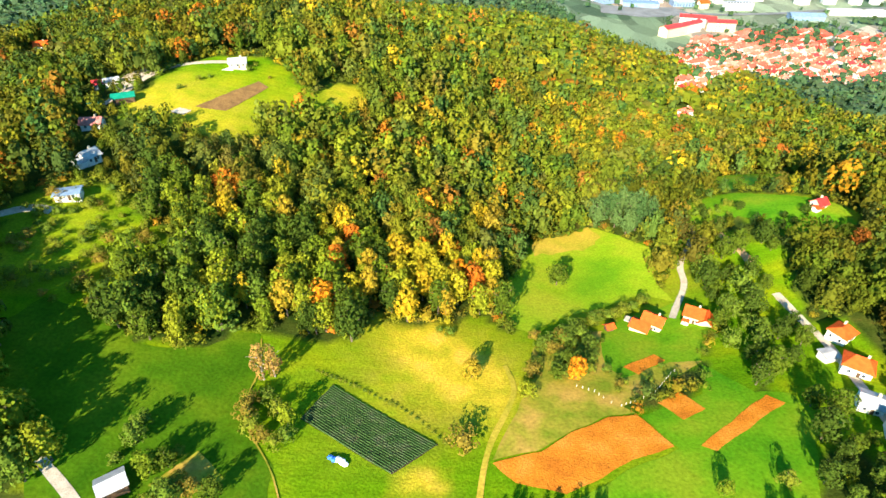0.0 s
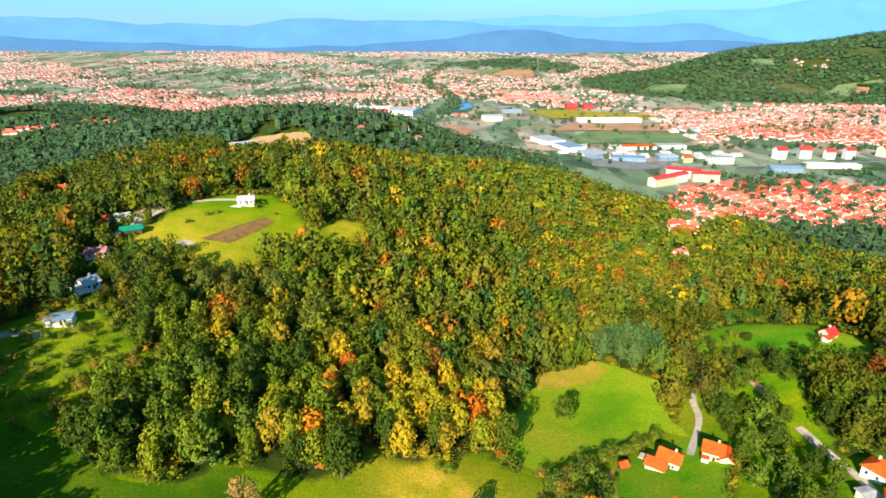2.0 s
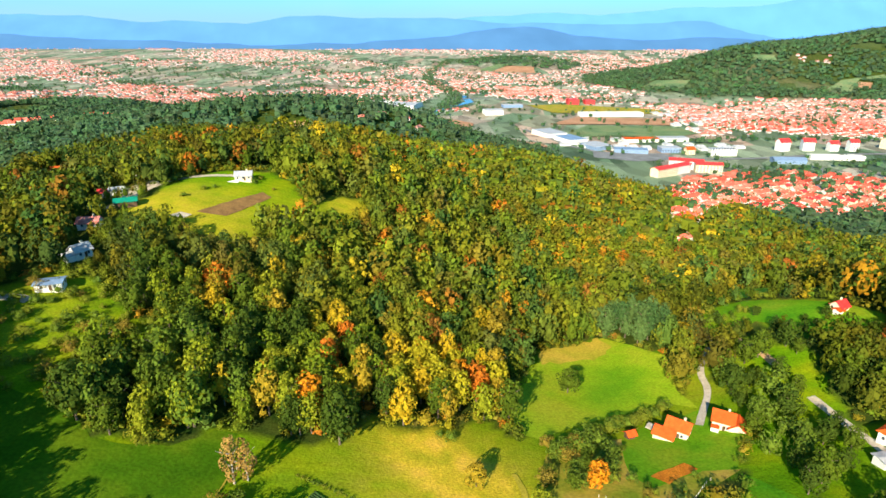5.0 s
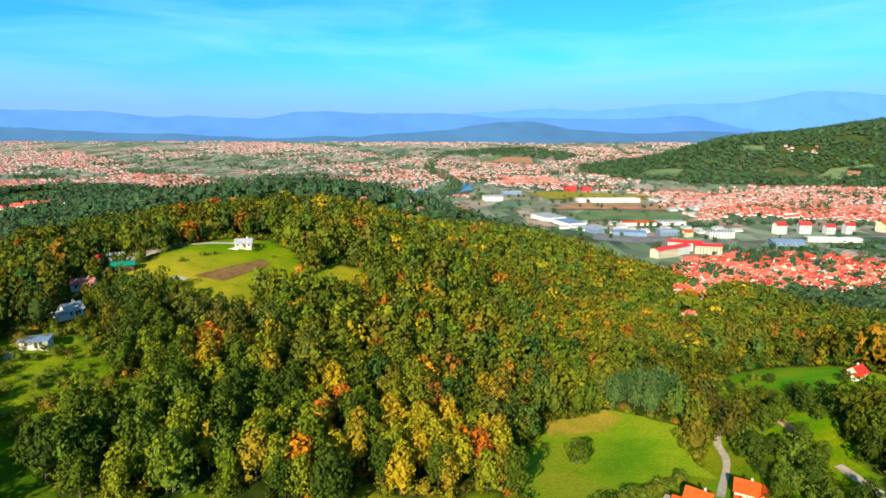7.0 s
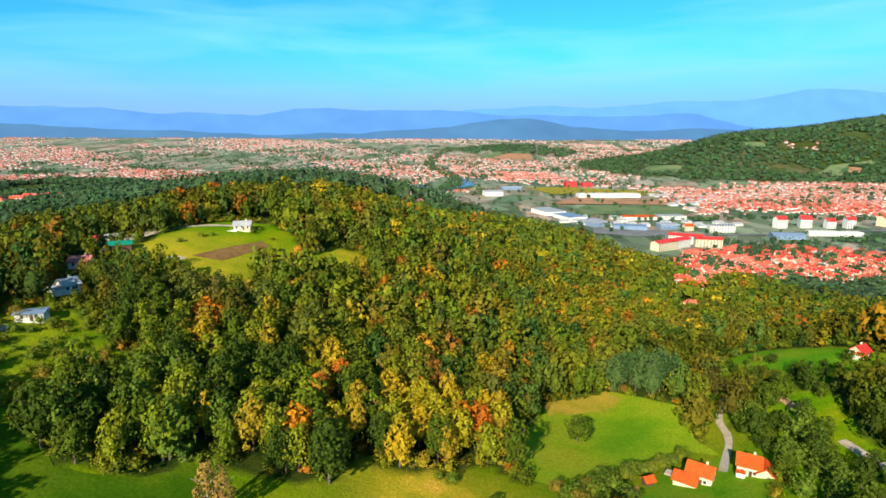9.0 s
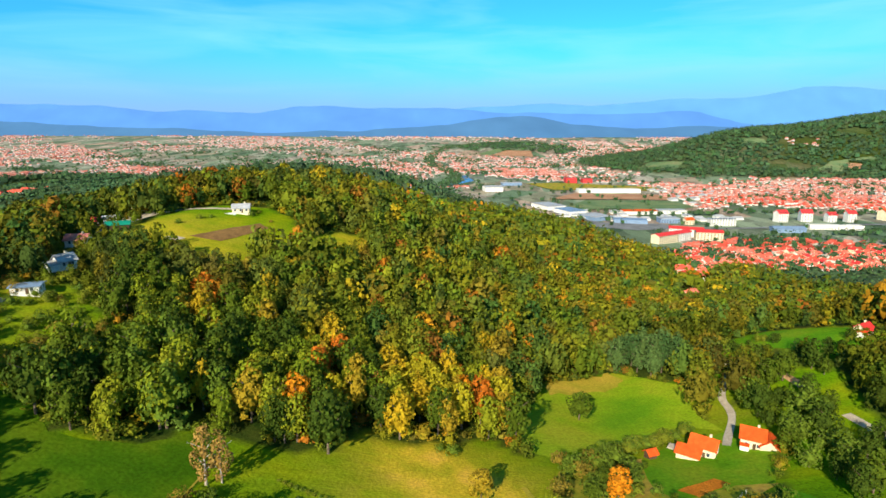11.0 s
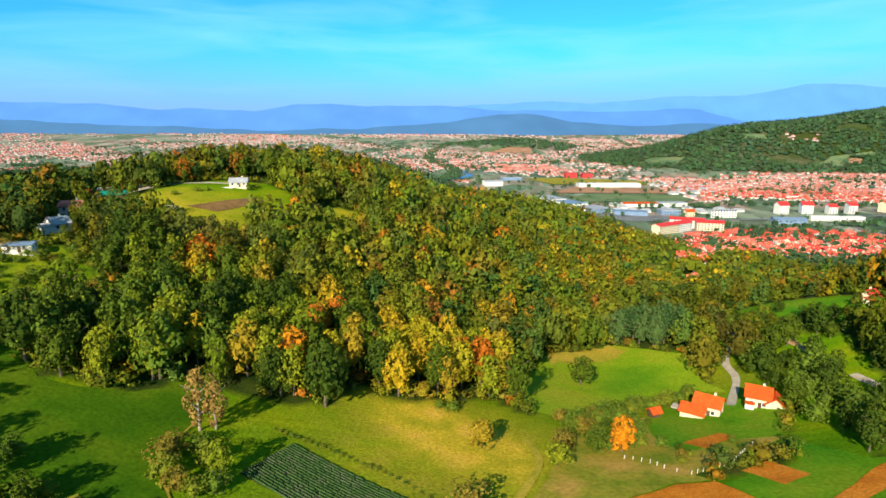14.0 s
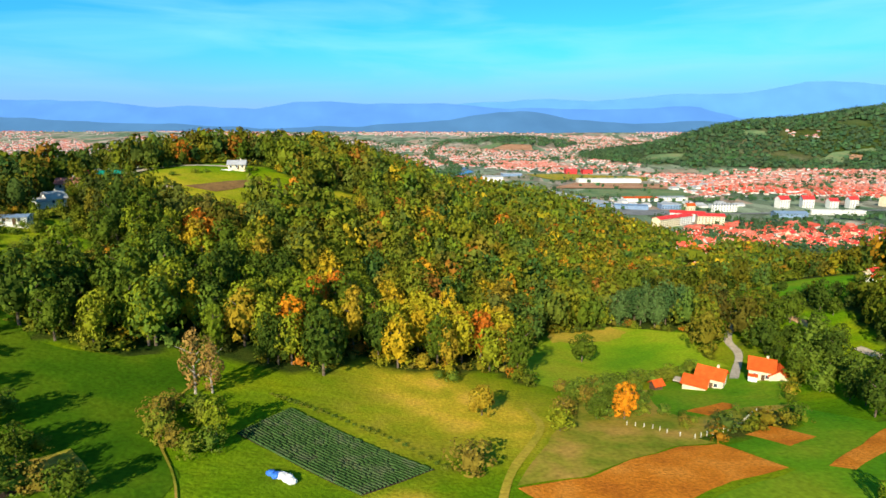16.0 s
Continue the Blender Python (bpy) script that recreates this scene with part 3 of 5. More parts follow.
def crown(n, lumps, size, seed, slim=1.0, floor=0.18, core=1):
    """A crown of unit height and about unit width: many small boughs round an uneven egg, each a rough clump of tilted leaf sprays. Returns quads x 4 x 3."""
    r = np.random.default_rng(seed)
    i = np.arange(lumps)
    f = (i + r.uniform(0.2, 0.8, lumps)) / lumps
    up = 1 - 1.62 * f
    a = 2.4 * i + r.uniform(-0.5, 0.5, lumps)
    out = r.uniform(0.68, 1.14, lumps)
    bough = 0.2 * (10 / lumps) ** 0.4 * r.uniform(0.75, 1.3, lumps)
    half = (1 - floor) / 2
    ring = np.sqrt(np.clip(1 - up * up, 0, 1)) * np.where(up < 0, 1 + 0.12 * up, 1 - 0.12 * up)
    cs = np.stack([0.31 * ring * out * np.cos(a), 0.31 * ring * out * np.sin(a), floor + half * (1 + up * 0.84 * (0.8 + 0.2 * out)), bough], 1)
    heart = []
    if core:
        B = BALLS[2]
        v = B * (1 + 0.14 * np.sin(5.1 * B[..., :1] + seed) * np.cos(4.3 * B[..., 1:2]) + 0.1 * np.sin(6 * B[..., 2:] + seed))
        heart.append(v * np.array([0.2 * slim, 0.2 * slim, half * 0.56]) + np.array([0, 0, floor + half * 0.94]))
    k = r.integers(0, lumps, n)
    d = r.normal(size=(n, 3)) + 0.8 * (cs[k, :3] - np.array([0, 0, floor + half])) / 0.4
    d /= np.linalg.norm(d, axis=1)[:, None]
    c = cs[k, :3] + d * (cs[k, 3] * r.uniform(0.72, 1.1, n))[:, None] * np.array([1, 1, 0.85])
    c[:, :2] *= slim
    nrm = d + 0.28 * r.normal(size=(n, 3)) + np.array([0, 0, 0.2])
    nrm /= np.linalg.norm(nrm, axis=1)[:, None]
    u = np.cross(nrm, r.normal(size=(n, 3)))
    u /= np.linalg.norm(u, axis=1)[:, None]
    v = np.cross(nrm, u)
    s = size * r.uniform(0.55, 1.4, n)[:, None]
    e = r.uniform(0.5, 1.0, (n, 4, 1))
    q = np.stack([c + u * s * e[:, 0], c + v * s * e[:, 1], c - u * s * e[:, 2], c - v * s * e[:, 3]], 1)
    return np.concatenate([q] + heart)


GREENS = np.array([(0.06, 0.11, 0.010), (0.098, 0.16, 0.011), (0.112, 0.165, 0.011), (0.14, 0.17, 0.011), (0.052, 0.12, 0.022), (0.11, 0.145, 0.012), (0.072, 0.135, 0.022)])
AUTUMN = np.array([(0.30, 0.26, 0.012), (0.40, 0.27, 0.012), (0.44, 0.21, 0.012), (0.48, 0.14, 0.012), (0.32, 0.10, 0.015), (0.26, 0.19, 0.02)])


def stand(name, place, templates, label, category, group="", jitter=0.25):
    """Many crowns joined into one sheet of leafage. place: rows x, y, height, width; tint per row in place[:, 4:7]."""
    vs, cs = [], []
    z = land(place[:, 0], place[:, 1])
    which = rng.integers(0, len(templates), len(place))
    for k, t in enumerate(templates):
        rows = np.where(which == k)[0]
        if not len(rows):
            continue
        a = rng.uniform(0, 2 * math.pi, len(rows))
        ca, sa = np.cos(a)[:, None, None], np.sin(a)[:, None, None]
        P = place[rows]
        x = (t[None, :, :, 0] * ca - t[None, :, :, 1] * sa) * P[:, 3][:, None, None] + P[:, 0][:, None, None]
        y = (t[None, :, :, 0] * sa + t[None, :, :, 1] * ca) * P[:, 3][:, None, None] + P[:, 1][:, None, None]
        h = t[None, :, :, 2] * P[:, 2][:, None, None] + z[rows][:, None, None] - 0.4
        vs.append(np.stack([x, y, h], -1).reshape(-1, 3))
        c = np.repeat(P[:, 4:7], t.shape[0] * 4, 0)
        cs.append(c)
    v, c = np.concatenate(vs), np.concatenate(cs)
    me = mesh_of(name, v, np.arange(len(v)).reshape(-1, 4), M_LEAF, False, [("tint", c)])
    return tagged(new(name, me), label, category, group, "stuff")


def tints(x, y, warmth):
    """Leaf colours for trees at x, y; warmth 0..1 is the chance of autumn colour."""
    n = len(x)
    g = GREENS[rng.integers(0, len(GREENS), n)] * rng.uniform(0.62, 1.15, (n, 1))
    # below zero: distant woods, haze painted in by a bluer, duller green
    if np.all(np.asarray(warmth) < 0):
        return np.array((0.055, 0.105, 0.045)) * rng.uniform(0.72, 1.25, (n, 1)) * rng.uniform(0.85, 1.15, (n, 3))
    w = AUTUMN[np.minimum(rng.integers(0, 9, n), rng.integers(0, 7, n)).clip(0, len(AUTUMN) - 1)] * rng.uniform(0.75, 1.2, (n, 1))
    turn = rng.uniform(0, 1, n) < warmth
    f = np.where(turn, rng.uniform(0.55, 1.0, n), rng.uniform(0, 0.45, n) * (0.45 + warmth))[:, None]
    return g * (1 - f) + w * f


def scatter(x0, x1, y0, y1, step, dens):
    """Jittered places, kept by a density function."""
    ax, ay = np.arange(x0, x1, step), np.arange(y0, y1, step)
    X, Y = np.meshgrid(ax, ay, indexing="ij")
    X = (X + rng.uniform(-0.48, 0.48, X.shape) * step + (np.arange(len(ay)) % 2)[None, :] * step / 2).ravel()
    Y = (Y + rng.uniform(-0.48, 0.48, Y.shape) * step).ravel()
    keep = rng.uniform(0, 1, X.shape) < dens(X, Y)
    return X[keep], Y[keep]


def warmth(x, y):
    w = 0.07 + 0.12 * ruffle(x, y, 26.0, 1.0)
    w = w + 0.74 * np.exp(-((x + 12) / 34) ** 2 - ((y - 178) / 24) ** 2)
    w = w + 0.6 * np.exp(-((x + 84) / 16) ** 2 - ((y - 205) / 16) ** 2)
    w = w + 0.22 * np.exp(-((x - 180) / 90) ** 2 - ((y - 400) / 50) ** 2)
    w = w + 0.15 * np.exp(-((x - 0) / 60) ** 2 - ((y - 280) / 60) ** 2)
    return np.clip(w, 0.03, 0.9)


NEAR_T = [crown(500, 15, 0.046, s, 1.0, 0.03) for s in range(7)]
MID_T = [crown(140, 9, 0.08, 20 + s, 1.0, 0.06) for s in range(7)]
FAR_T = [crown(16, 3, 0.13, 40 + s, 1.3, 0.18, 0) for s in range(5)]
FAR_T = [np.concatenate([t, BALLS[1] * np.array([0.4, 0.4, 0.4]) + np.array([0, 0, 0.5])]) for t in FAR_T]


# low growth in front of the hillside buildings and along the clearings: x, y of the building, how far the low growth reaches
VIEWS = [(-144, 211, 40, 7), (-156, 239, 40, 8), (-155, 267, 56, 10), (-172, 290, 60, 14), (-140, 186, 30, 9), (-114, 318, 20, 9), (176, 232, 34, 12), (-297, 431, 75, 13), (150, 228, 22, 24), (178, 272, 24, 26), (222, 500, 10, 16), (-215, 690, 80, 48), (-730, 930, 60, 60)]


def low_growth(x, y):
    """Share of full tree height: smaller on the downhill side of buildings and clearings."""
    f = np.ones(np.shape(x))
    for a, b, reach, half in VIEWS:
        r = math.hypot(a, b)
        u = (a * (a - x) + b * (b - y)) / r
        v = np.abs(b * (x - a) - a * (y - b)) / r
        near = (u > -7) & (u < reach) & (v < half)
        f = np.where(near, np.minimum(f, 0.3 + 0.5 * np.clip(u / reach, 0, 1)), f)
    f = np.where((np.hypot((x + 106) / 26, (y - 238) / 22) < 1) | (np.hypot((x + 56) / 16, (y - 294) / 14) < 1), np.minimum(f, 0.66), f)
    return f


def clear_of_houses(x, y):
    d = np.ones(np.shape(x), bool)
    for a, b, reach, half in VIEWS[:8]:
        d &= np.hypot(x - a, y - b) > 8.5
    return d


def wood(name, x, y, lo, hi, templates, label, wscale=0.76, warm=None):
    ok = clear_of_houses(x, y)
    x, y = x[ok], y[ok]
    h = rng.uniform(lo, hi, len(x)) * (1 + 0.12 * ruffle(x, y, 11.0)) * low_growth(x, y)
    w = h * rng.uniform(wscale * 0.8, wscale * 1.2, len(x))
    # shade painted into the leaf colour: darker on the right and left slopes
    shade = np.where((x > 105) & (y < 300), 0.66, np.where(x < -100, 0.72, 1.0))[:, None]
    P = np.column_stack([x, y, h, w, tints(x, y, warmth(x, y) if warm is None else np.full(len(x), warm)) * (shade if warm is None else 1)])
    return stand(name, P, templates, label, "woodland")


def grown(lo, hi):
    return lambda x, y: wooded(x, y) * (y >= lo + 6 * ruffle(x, y, 20)) * (y < hi + 6 * ruffle(x, y, 20))


FRONT = 205
x, y = scatter(-240, 300, 60, 290, 7.0, lambda x, y: wooded(x, y) * (np.hypot((x - 97) / 19, (y - 266) / 19) > 1) * (y < 290) * ((y >= FRONT) | (x > 125) | (x < -115)))
nr = (y < 240) & (x > -150) & (x < 180)
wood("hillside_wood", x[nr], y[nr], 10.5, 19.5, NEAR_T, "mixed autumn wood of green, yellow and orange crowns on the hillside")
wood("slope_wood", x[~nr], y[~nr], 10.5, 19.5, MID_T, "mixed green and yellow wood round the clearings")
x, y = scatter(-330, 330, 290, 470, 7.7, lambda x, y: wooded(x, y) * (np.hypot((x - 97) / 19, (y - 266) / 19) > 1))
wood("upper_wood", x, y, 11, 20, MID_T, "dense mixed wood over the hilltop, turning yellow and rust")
x, y = scatter(-340, 340, 470, 700, 9.0, lambda x, y: wooded(x, y))
wood("back_wood", x, y, 13, 19, FAR_T, "dark green wood behind the hilltop", 0.85)
x, y = scatter(-900, 620, 180, 1180, 13.5, lambda x, y: wooded(x, y) * ((y >= 700) | (x > 335) | (x < -335)) * (np.abs(x) < 0.85 * y + 120))
wood("distant_wood", x, y, 12, 18, FAR_T, "dark green woods on the lower hills", 1.1, -1)
def far_hill(x, y):
    """Wooded parts of the hills across the valley, between their fields."""
    d = (land(x, y) - valley_floor(x, y) > 13) * (ruffle(x, y, 70.0) > -0.8)
    for p in HILL_FIELDS:
        d = d * ~inside(p, x, y)
    return d


x, y = scatter(600, 2600, 1700, 2750, 23.0, lambda x, y: far_hill(x, y) * (x < 0.95 * y))
wood("right_hill_wood", x, y, 14, 20, [t * np.array([1.3, 1.3, 1.0]) for t in FAR_T], "dark woods on the long hill across the valley", 1.2, -1)
x, y = scatter(-1900, -400, 1190, 1700, 17.0, lambda x, y: far_hill(x, y) * (np.abs(x) < 0.9 * y))
wood("left_hill_wood", x, y, 13, 19, [t * np.array([1.3, 1.3, 1.0]) for t in FAR_T], "dark woods on the low hills across the valley", 1.2, -1)
x, y = scatter(-700, 2000, 2850, 4300, 27.0, lambda x, y: 0.35 * far_hill(x, y) * (x < 0.85 * y))
wood("valley_head_wood", x, y, 15, 22, [t * np.array([1.5, 1.5, 1.0]) for t in FAR_T], "dark woods on the rounded hill at the valley's head", 1.3, -1)
x, y = scatter(280, 900, 580, 1100, 11.0, lambda x, y: inside(TOWN, x, y) * (0.2 + 0.5 * (ruffle(x, y, 23.0, 2.0) > 0.35)))
wood("town_trees", x, y, 8, 14, FAR_T, "green garden trees between the town's houses", 1.0, -1)
x, y = scatter(-2000, 1500, 900, 3600, 17.0, lambda x, y: (land(x, y) - valley_floor(x, y) < 13) * (np.abs(x) < 0.82 * y) * ((np.abs(y - 1165 - 0.03 * x + 14 * np.sin(x / 60)) < 16) * (x > 250) * (x < 900) * 0.9 + (np.abs(x + 30 - 60 * np.sin(y / 260)) < 28) * (y > 1300) * 0.8 + 0.06 + 0.5 * (ruffle(x, y, 55.0, 5.0) > 0.42) * (y > 1300) * ~((x > 150) & (x < 620) & (y > 1180) & (y < 1850))))
wood("valley_trees", x, y, 8, 14, FAR_T, "lines of trees along the river and between valley fields", 1.1, -1)


def tree_meshes(kind, quads, colour, bark, seed):
    """Crown and trunk meshes for a tree of unit height, to be scaled."""
    r = np.random.default_rng(seed)
    q = quads.reshape(-1, 3)
    c = np.tile(np.array(colour), (len(q), 1))
    top = mesh_of(kind + "_crown", q, np.arange(len(q)).reshape(-1, 4), M_LEAF, False, [("tint", c)])
    bm = bmesh.new()
    def limb(a, b, ra, rb):
        d = Vector(b) - Vector(a)
        m = Matrix.Translation((Vector(a) + Vector(b)) / 2) @ d.to_track_quat("Z", "Y").to_matrix().to_4x4()
        bmesh.ops.create_cone(bm, cap_ends=True, segments=7, radius1=ra, radius2=rb, depth=d.length, matrix=m)
    limb((0, 0, -0.05), (0.01, 0, 0.38), 0.024, 0.016)
    limb((0.01, 0, 0.38), (0, 0.01, 0.8), 0.016, 0.005)
    for i in range(5):
        a, h = 2.4 * i + r.uniform(0, 1), 0.26 + 0.1 * i
        limb((0, 0, h), (0.22 * math.cos(a), 0.22 * math.sin(a), h + 0.17), 0.010, 0.003)
    trunk = bpy.data.meshes.new(kind + "_trunk")
    bm.to_mesh(trunk)
    bm.free()
    trunk.materials.append(bark)
    return top, trunk


KINDS = {}
def kind_of(kind, quads, colour, bark=None, seed=0):
    KINDS[kind] = tree_meshes(kind, quads, colour, bark or M_BARK, seed)


for i, c in enumerate([(0.07, 0.105, 0.008), (0.12, 0.165, 0.009), (0.165, 0.20, 0.010), (0.2, 0.22, 0.012), (0.09, 0.14, 0.014), (0.045, 0.075, 0.008)]):
    kind_of("green%d" % i, crown(780, 20, 0.041, 60 + i, 1.0, 0.02), c, seed=i)
for i, c in enumerate([(0.30, 0.26, 0.012), (0.40, 0.27, 0.012), (0.3, 0.21, 0.015)]):
    kind_of("yellow%d" % i, crown(780, 20, 0.041, 70 + i, 0.92, 0.02), c, seed=10 + i)
for i, c in enumerate([(0.55, 0.2, 0.01), (0.46, 0.13, 0.012), (0.34, 0.13, 0.03)]):
    kind_of("orange%d" % i, crown(780, 20, 0.041, 80 + i, 0.92, 0.02), c, seed=20 + i)
kind_of("bush0", crown(460, 12, 0.052, 90, 1.2, -0.12), (0.10, 0.15, 0.015), seed=30)
kind_of("bush1", crown(460, 12, 0.052, 91, 1.2, -0.12), (0.15, 0.175, 0.015), seed=31)
kind_of("bush2", crown(460, 12, 0.052, 92, 1.2, -0.12), (0.2, 0.15, 0.02), seed=32)
kind_of("bare0", crown(1000, 12, 0.026, 93, 0.5, 0.02, 0), (0.3, 0.18, 0.045), M_BIRCH, seed=33)
kind_of("pine0", crown(780, 16, 0.041, 94, 0.8, 0.02), (0.05, 0.105, 0.028), seed=34)
kind_of("pine1", crown(780, 16, 0.041, 95, 0.8, 0.02), (0.075, 0.13, 0.035), seed=35)

WORDS = {"green": "leafy green broadleaf tree", "yellow": "broadleaf tree turning yellow", "orange": "broadleaf tree in orange autumn leaf",
         "bush": "rounded green-brown bush", "bare": "slender birch with thin tan leaves", "pine": "dense dark blue-green pine"}


def tree(kind, x, y, h, w, where, group=""):
    base = kind.rstrip("0123456789")
    ob = new({"bush": "bush", "bare": "birch_tree", "pine": "pine_tree"}.get(base, "tree"))
    ob.matrix_world = Matrix.Translation((x, y, float(land(x, y)) - 0.1)) @ Matrix.Rotation(random.uniform(0, 6.28), 4, "Z")
    for part_name, me in zip(("crown", "trunk"), KINDS[kind]):
        p = new(part_name, me)
        p.parent = ob
        p.scale = (w, w, h) if part_name == "crown" else (h, h, h)
    return tagged(ob, WORDS[base] + " " + where, "bush" if base == "bush" else "tree", group)


GREEN_KINDS, WARM_KINDS = ["green%d" % i for i in (0, 0, 1, 2, 3, 4, 5)], ["yellow0", "yellow1", "yellow2", "orange0", "orange1", "orange2"]
# undergrowth along the edges of the woods
x, y = scatter(-160, 230, 100, 345, 3.6, lambda x, y: (wooded(x, y) > 0.5) * (wooded(x, y - 7) < 0.5) * 0.85)
ok = clear_of_houses(x, y)
x, y = x[ok], y[ok]
hb = rng.uniform(2.2, 5.0, len(x))
stand("undergrowth", np.column_stack([x, y, hb, hb * rng.uniform(1.1, 1.5, len(x)), tints(x, y, warmth(x, y))]), [crown(110, 5, 0.08, 110 + s, 1.2, 0.0) for s in range(4)], "tangled green and russet undergrowth at the wood's edge", "undergrowth")
# the wood's front rows
x, y = scatter(-115, 125, 100, FRONT, 7.2, lambda x, y: wooded(x, y) * ~inside(ORCHARD, x, y) * ~((x > 24) & (y < 175)))
wm = warmth(x, y)
for i in range(len(x)):
    k = random.choice(WARM_KINDS[:3] * 3 + WARM_KINDS) if random.random() < wm[i] else random.choice(GREEN_KINDS)
    h = random.uniform(12.5, 18.5)
    tree(k, x[i], y[i], h, h * random.uniform(0.62, 0.85), "at the front of the wood", "trees at the wood's edge")
# single trees and bushes in the fields
for k, px, py, h, w in [("green0", 52, 203, 11.5, 13), ("yellow2", 10, 133, 8, 9.5), ("green3", 28, 125, 6, 8), ("bush2", 6, 103, 6.5, 9), ("orange0", 46, 134, 10, 9),
                        ("bush2", -57, 112, 5, 6), ("bush2", -57, 107, 6, 6.5), ("bush1", -54.5, 103, 6, 6.5), ("bush2", -51, 100, 5, 5.5), ("bush1", -47, 98.5, 4.5, 5), ("bush0", -44, 101, 5.5, 5.5), ("green2", -45, 106, 9, 7), ("bush0", -53, 115, 4, 6), ("bush1", -49, 110, 6, 5.5), ("green4", -81, 94, 8, 8), ("bush0", -82, 100, 5, 6), ("green0", -58, 81, 7, 8), ("bush2", -63.5, 82, 5, 6), ("green4", -68, 79, 8, 8), ("bush1", -67, 84, 4, 5), ("green0", 107, 164, 8, 8.5), ("green4", 113, 172, 9, 9), ("bare0", -56, 122, 15, 12), ("bare0", -53, 124, 13, 12),
                        ("green1", -75, 86, 8, 8), ("green3", -98, 86, 14, 12), ("green1", -122, 104, 21, 14), ("green0", -117, 95, 21, 13), ("green5", -125, 94, 21, 14), ("green1", -113, 84, 18, 13), ("green5", -128, 118, 21, 13), ("green0", -136, 113, 21, 14), ("green5", -143, 127, 20, 14), ("green1", -134, 125, 19, 12), ("green4", -152, 140, 19, 14), ("green5", -155, 149, 18, 14), ("green4", -131, 112, 19, 14), ("green0", -140, 121, 19, 14), ("green1", -149, 131, 18, 14), ("yellow2", -150, 322, 12, 10), ("yellow2", -143, 326, 12, 11), ("yellow0", -138, 331, 11, 10), ("green4", -101, 80, 14, 12), ("green1", -108, 92, 15, 13), 
                        ("green4", -110, 76, 18, 15), ("green1", -118, 84, 20, 15), ("green0", -126, 100, 21, 15), ("green0", -71, 88, 7, 7), ("bush0", -66, 81, 5, 6), ("bush1", -70, 92, 3, 4), ("bush0", -107.5, 315, 3.4, 4), ("bush1", -128, 296, 2.5, 4), ("bush0", -124, 300, 2, 3), ("bush1", -106, 322, 2.5, 3.5), ("bush2", -96, 312, 1.6, 2.5), ("bush0", -134, 284, 2.4, 4), ("bush1", -80, 74, 4, 6), ("bush1", -72, 77, 4, 5), ("bush0", -84, 88, 3, 4),
                        ("bush2", 35, 158, 4, 5), ("bush0", 3, 156, 3.5, 4.5), ("bush0", -1, 157, 2.5, 3)]:
    tree(k, px, py, h, w, "standing in the grass")
# scrub on the slope
x, y = scatter(-150, -85, 136, 196, 5.2, lambda x, y: inside(SCRUB, x, y) * 0.75)
for i in range(len(x)):
    h = random.uniform(2.0, 4.6)
    tree(random.choice(["bush0", "bush1", "bush1", "bush2"]), x[i], y[i], h, h * 1.25, "on the rough slope", "bushes on the slope")
# orchard and gardens on the far side of the houses
x, y = scatter(90, 152, 98, 230, 7.6, lambda x, y: inside(ORCHARD, x, y) * (0.32 + 0.58 * ((y > 145) & (x > 100))) * ~open_lane(x, y) * (np.abs(x - 136) > 3.5) * ~((x > 93) & (x < 112) & (np.abs(y - 164) < 12)) * (np.hypot(x - 140, y - 147) > 8) * (np.hypot(x - 135, y - 131) > 8) * (np.hypot(x - 129, y - 111) > 8))
for i in range(len(x)):
    h = random.uniform(6, 13)
    tree(random.choice(["green0", "green4", "green5", "green5", "green0", "green5", "bush0", "green5"]), x[i], y[i], h, h * random.uniform(0.75, 1.0), "in the orchard beside the lane", "orchard trees")
x, y = scatter(30, 95, 112, 168, 4.6, lambda x, y: inside(BUSHY, x, y) * 0.8 * (np.hypot(x - 46, y - 134) > 5) * (np.hypot(x - 66, y - 166) > 6) * ~inside(GARDEN, x, y) * ~inside(GARDEN, x + 1.4, y + 2.8) * (beside(FENCE, x, y) > 2.4) * (y > np.interp(x, [p[0] for p in FENCE], [p[1] for p in FENCE])))
for i in range(len(x)):
    h = random.uniform(1.6, 2.7) if x[i] > 58 else random.uniform(3.0, 6.0)
    tree(random.choice(["bush0", "bush0", "bush0", "green0", "bush1", "bush2"]), x[i], y[i], h, h * 1.2, "in the garden hedge", "garden bushes")
x, y = scatter(76, 128, 200, 345, 6.6, lambda x, y: (np.hypot((x - 97) / 18, (y - 266) / 18) < 1) * ~inside(MEADOW, x, y) * 0.95)
for i in range(len(x)):
    h = random.uniform(13, 18)
    tree(random.choice(["pine0", "pine1"]), x[i], y[i], h, h * 0.72, "in a dark stand among the broadleaf wood", "pine stand")
x, y = scatter(66, 120, 60, 100, 8, lambda x, y: ((x > 72) & (y < 97 - 0.1 * x)) * 0.5)
for i in range(len(x)):
    h = random.uniform(3.5, 8)
    tree(random.choice(["green1", "green2", "bush1"]), x[i], y[i], h, h * 0.9, "in the near grass", "orchard trees")
x, y = scatter(100, 128, 60, 104, 6.5, lambda x, y: ~inside(OPEN, x, y) * (np.hypot(x - 130, y - 106) > 11) * 0.8)
for i in range(len(x)):
    h = random.uniform(5, 10)
    tree(random.choice(["green5", "green0", "green5", "green4"]), x[i], y[i], h, h * 0.85, "in the gardens below the lane", "garden trees")
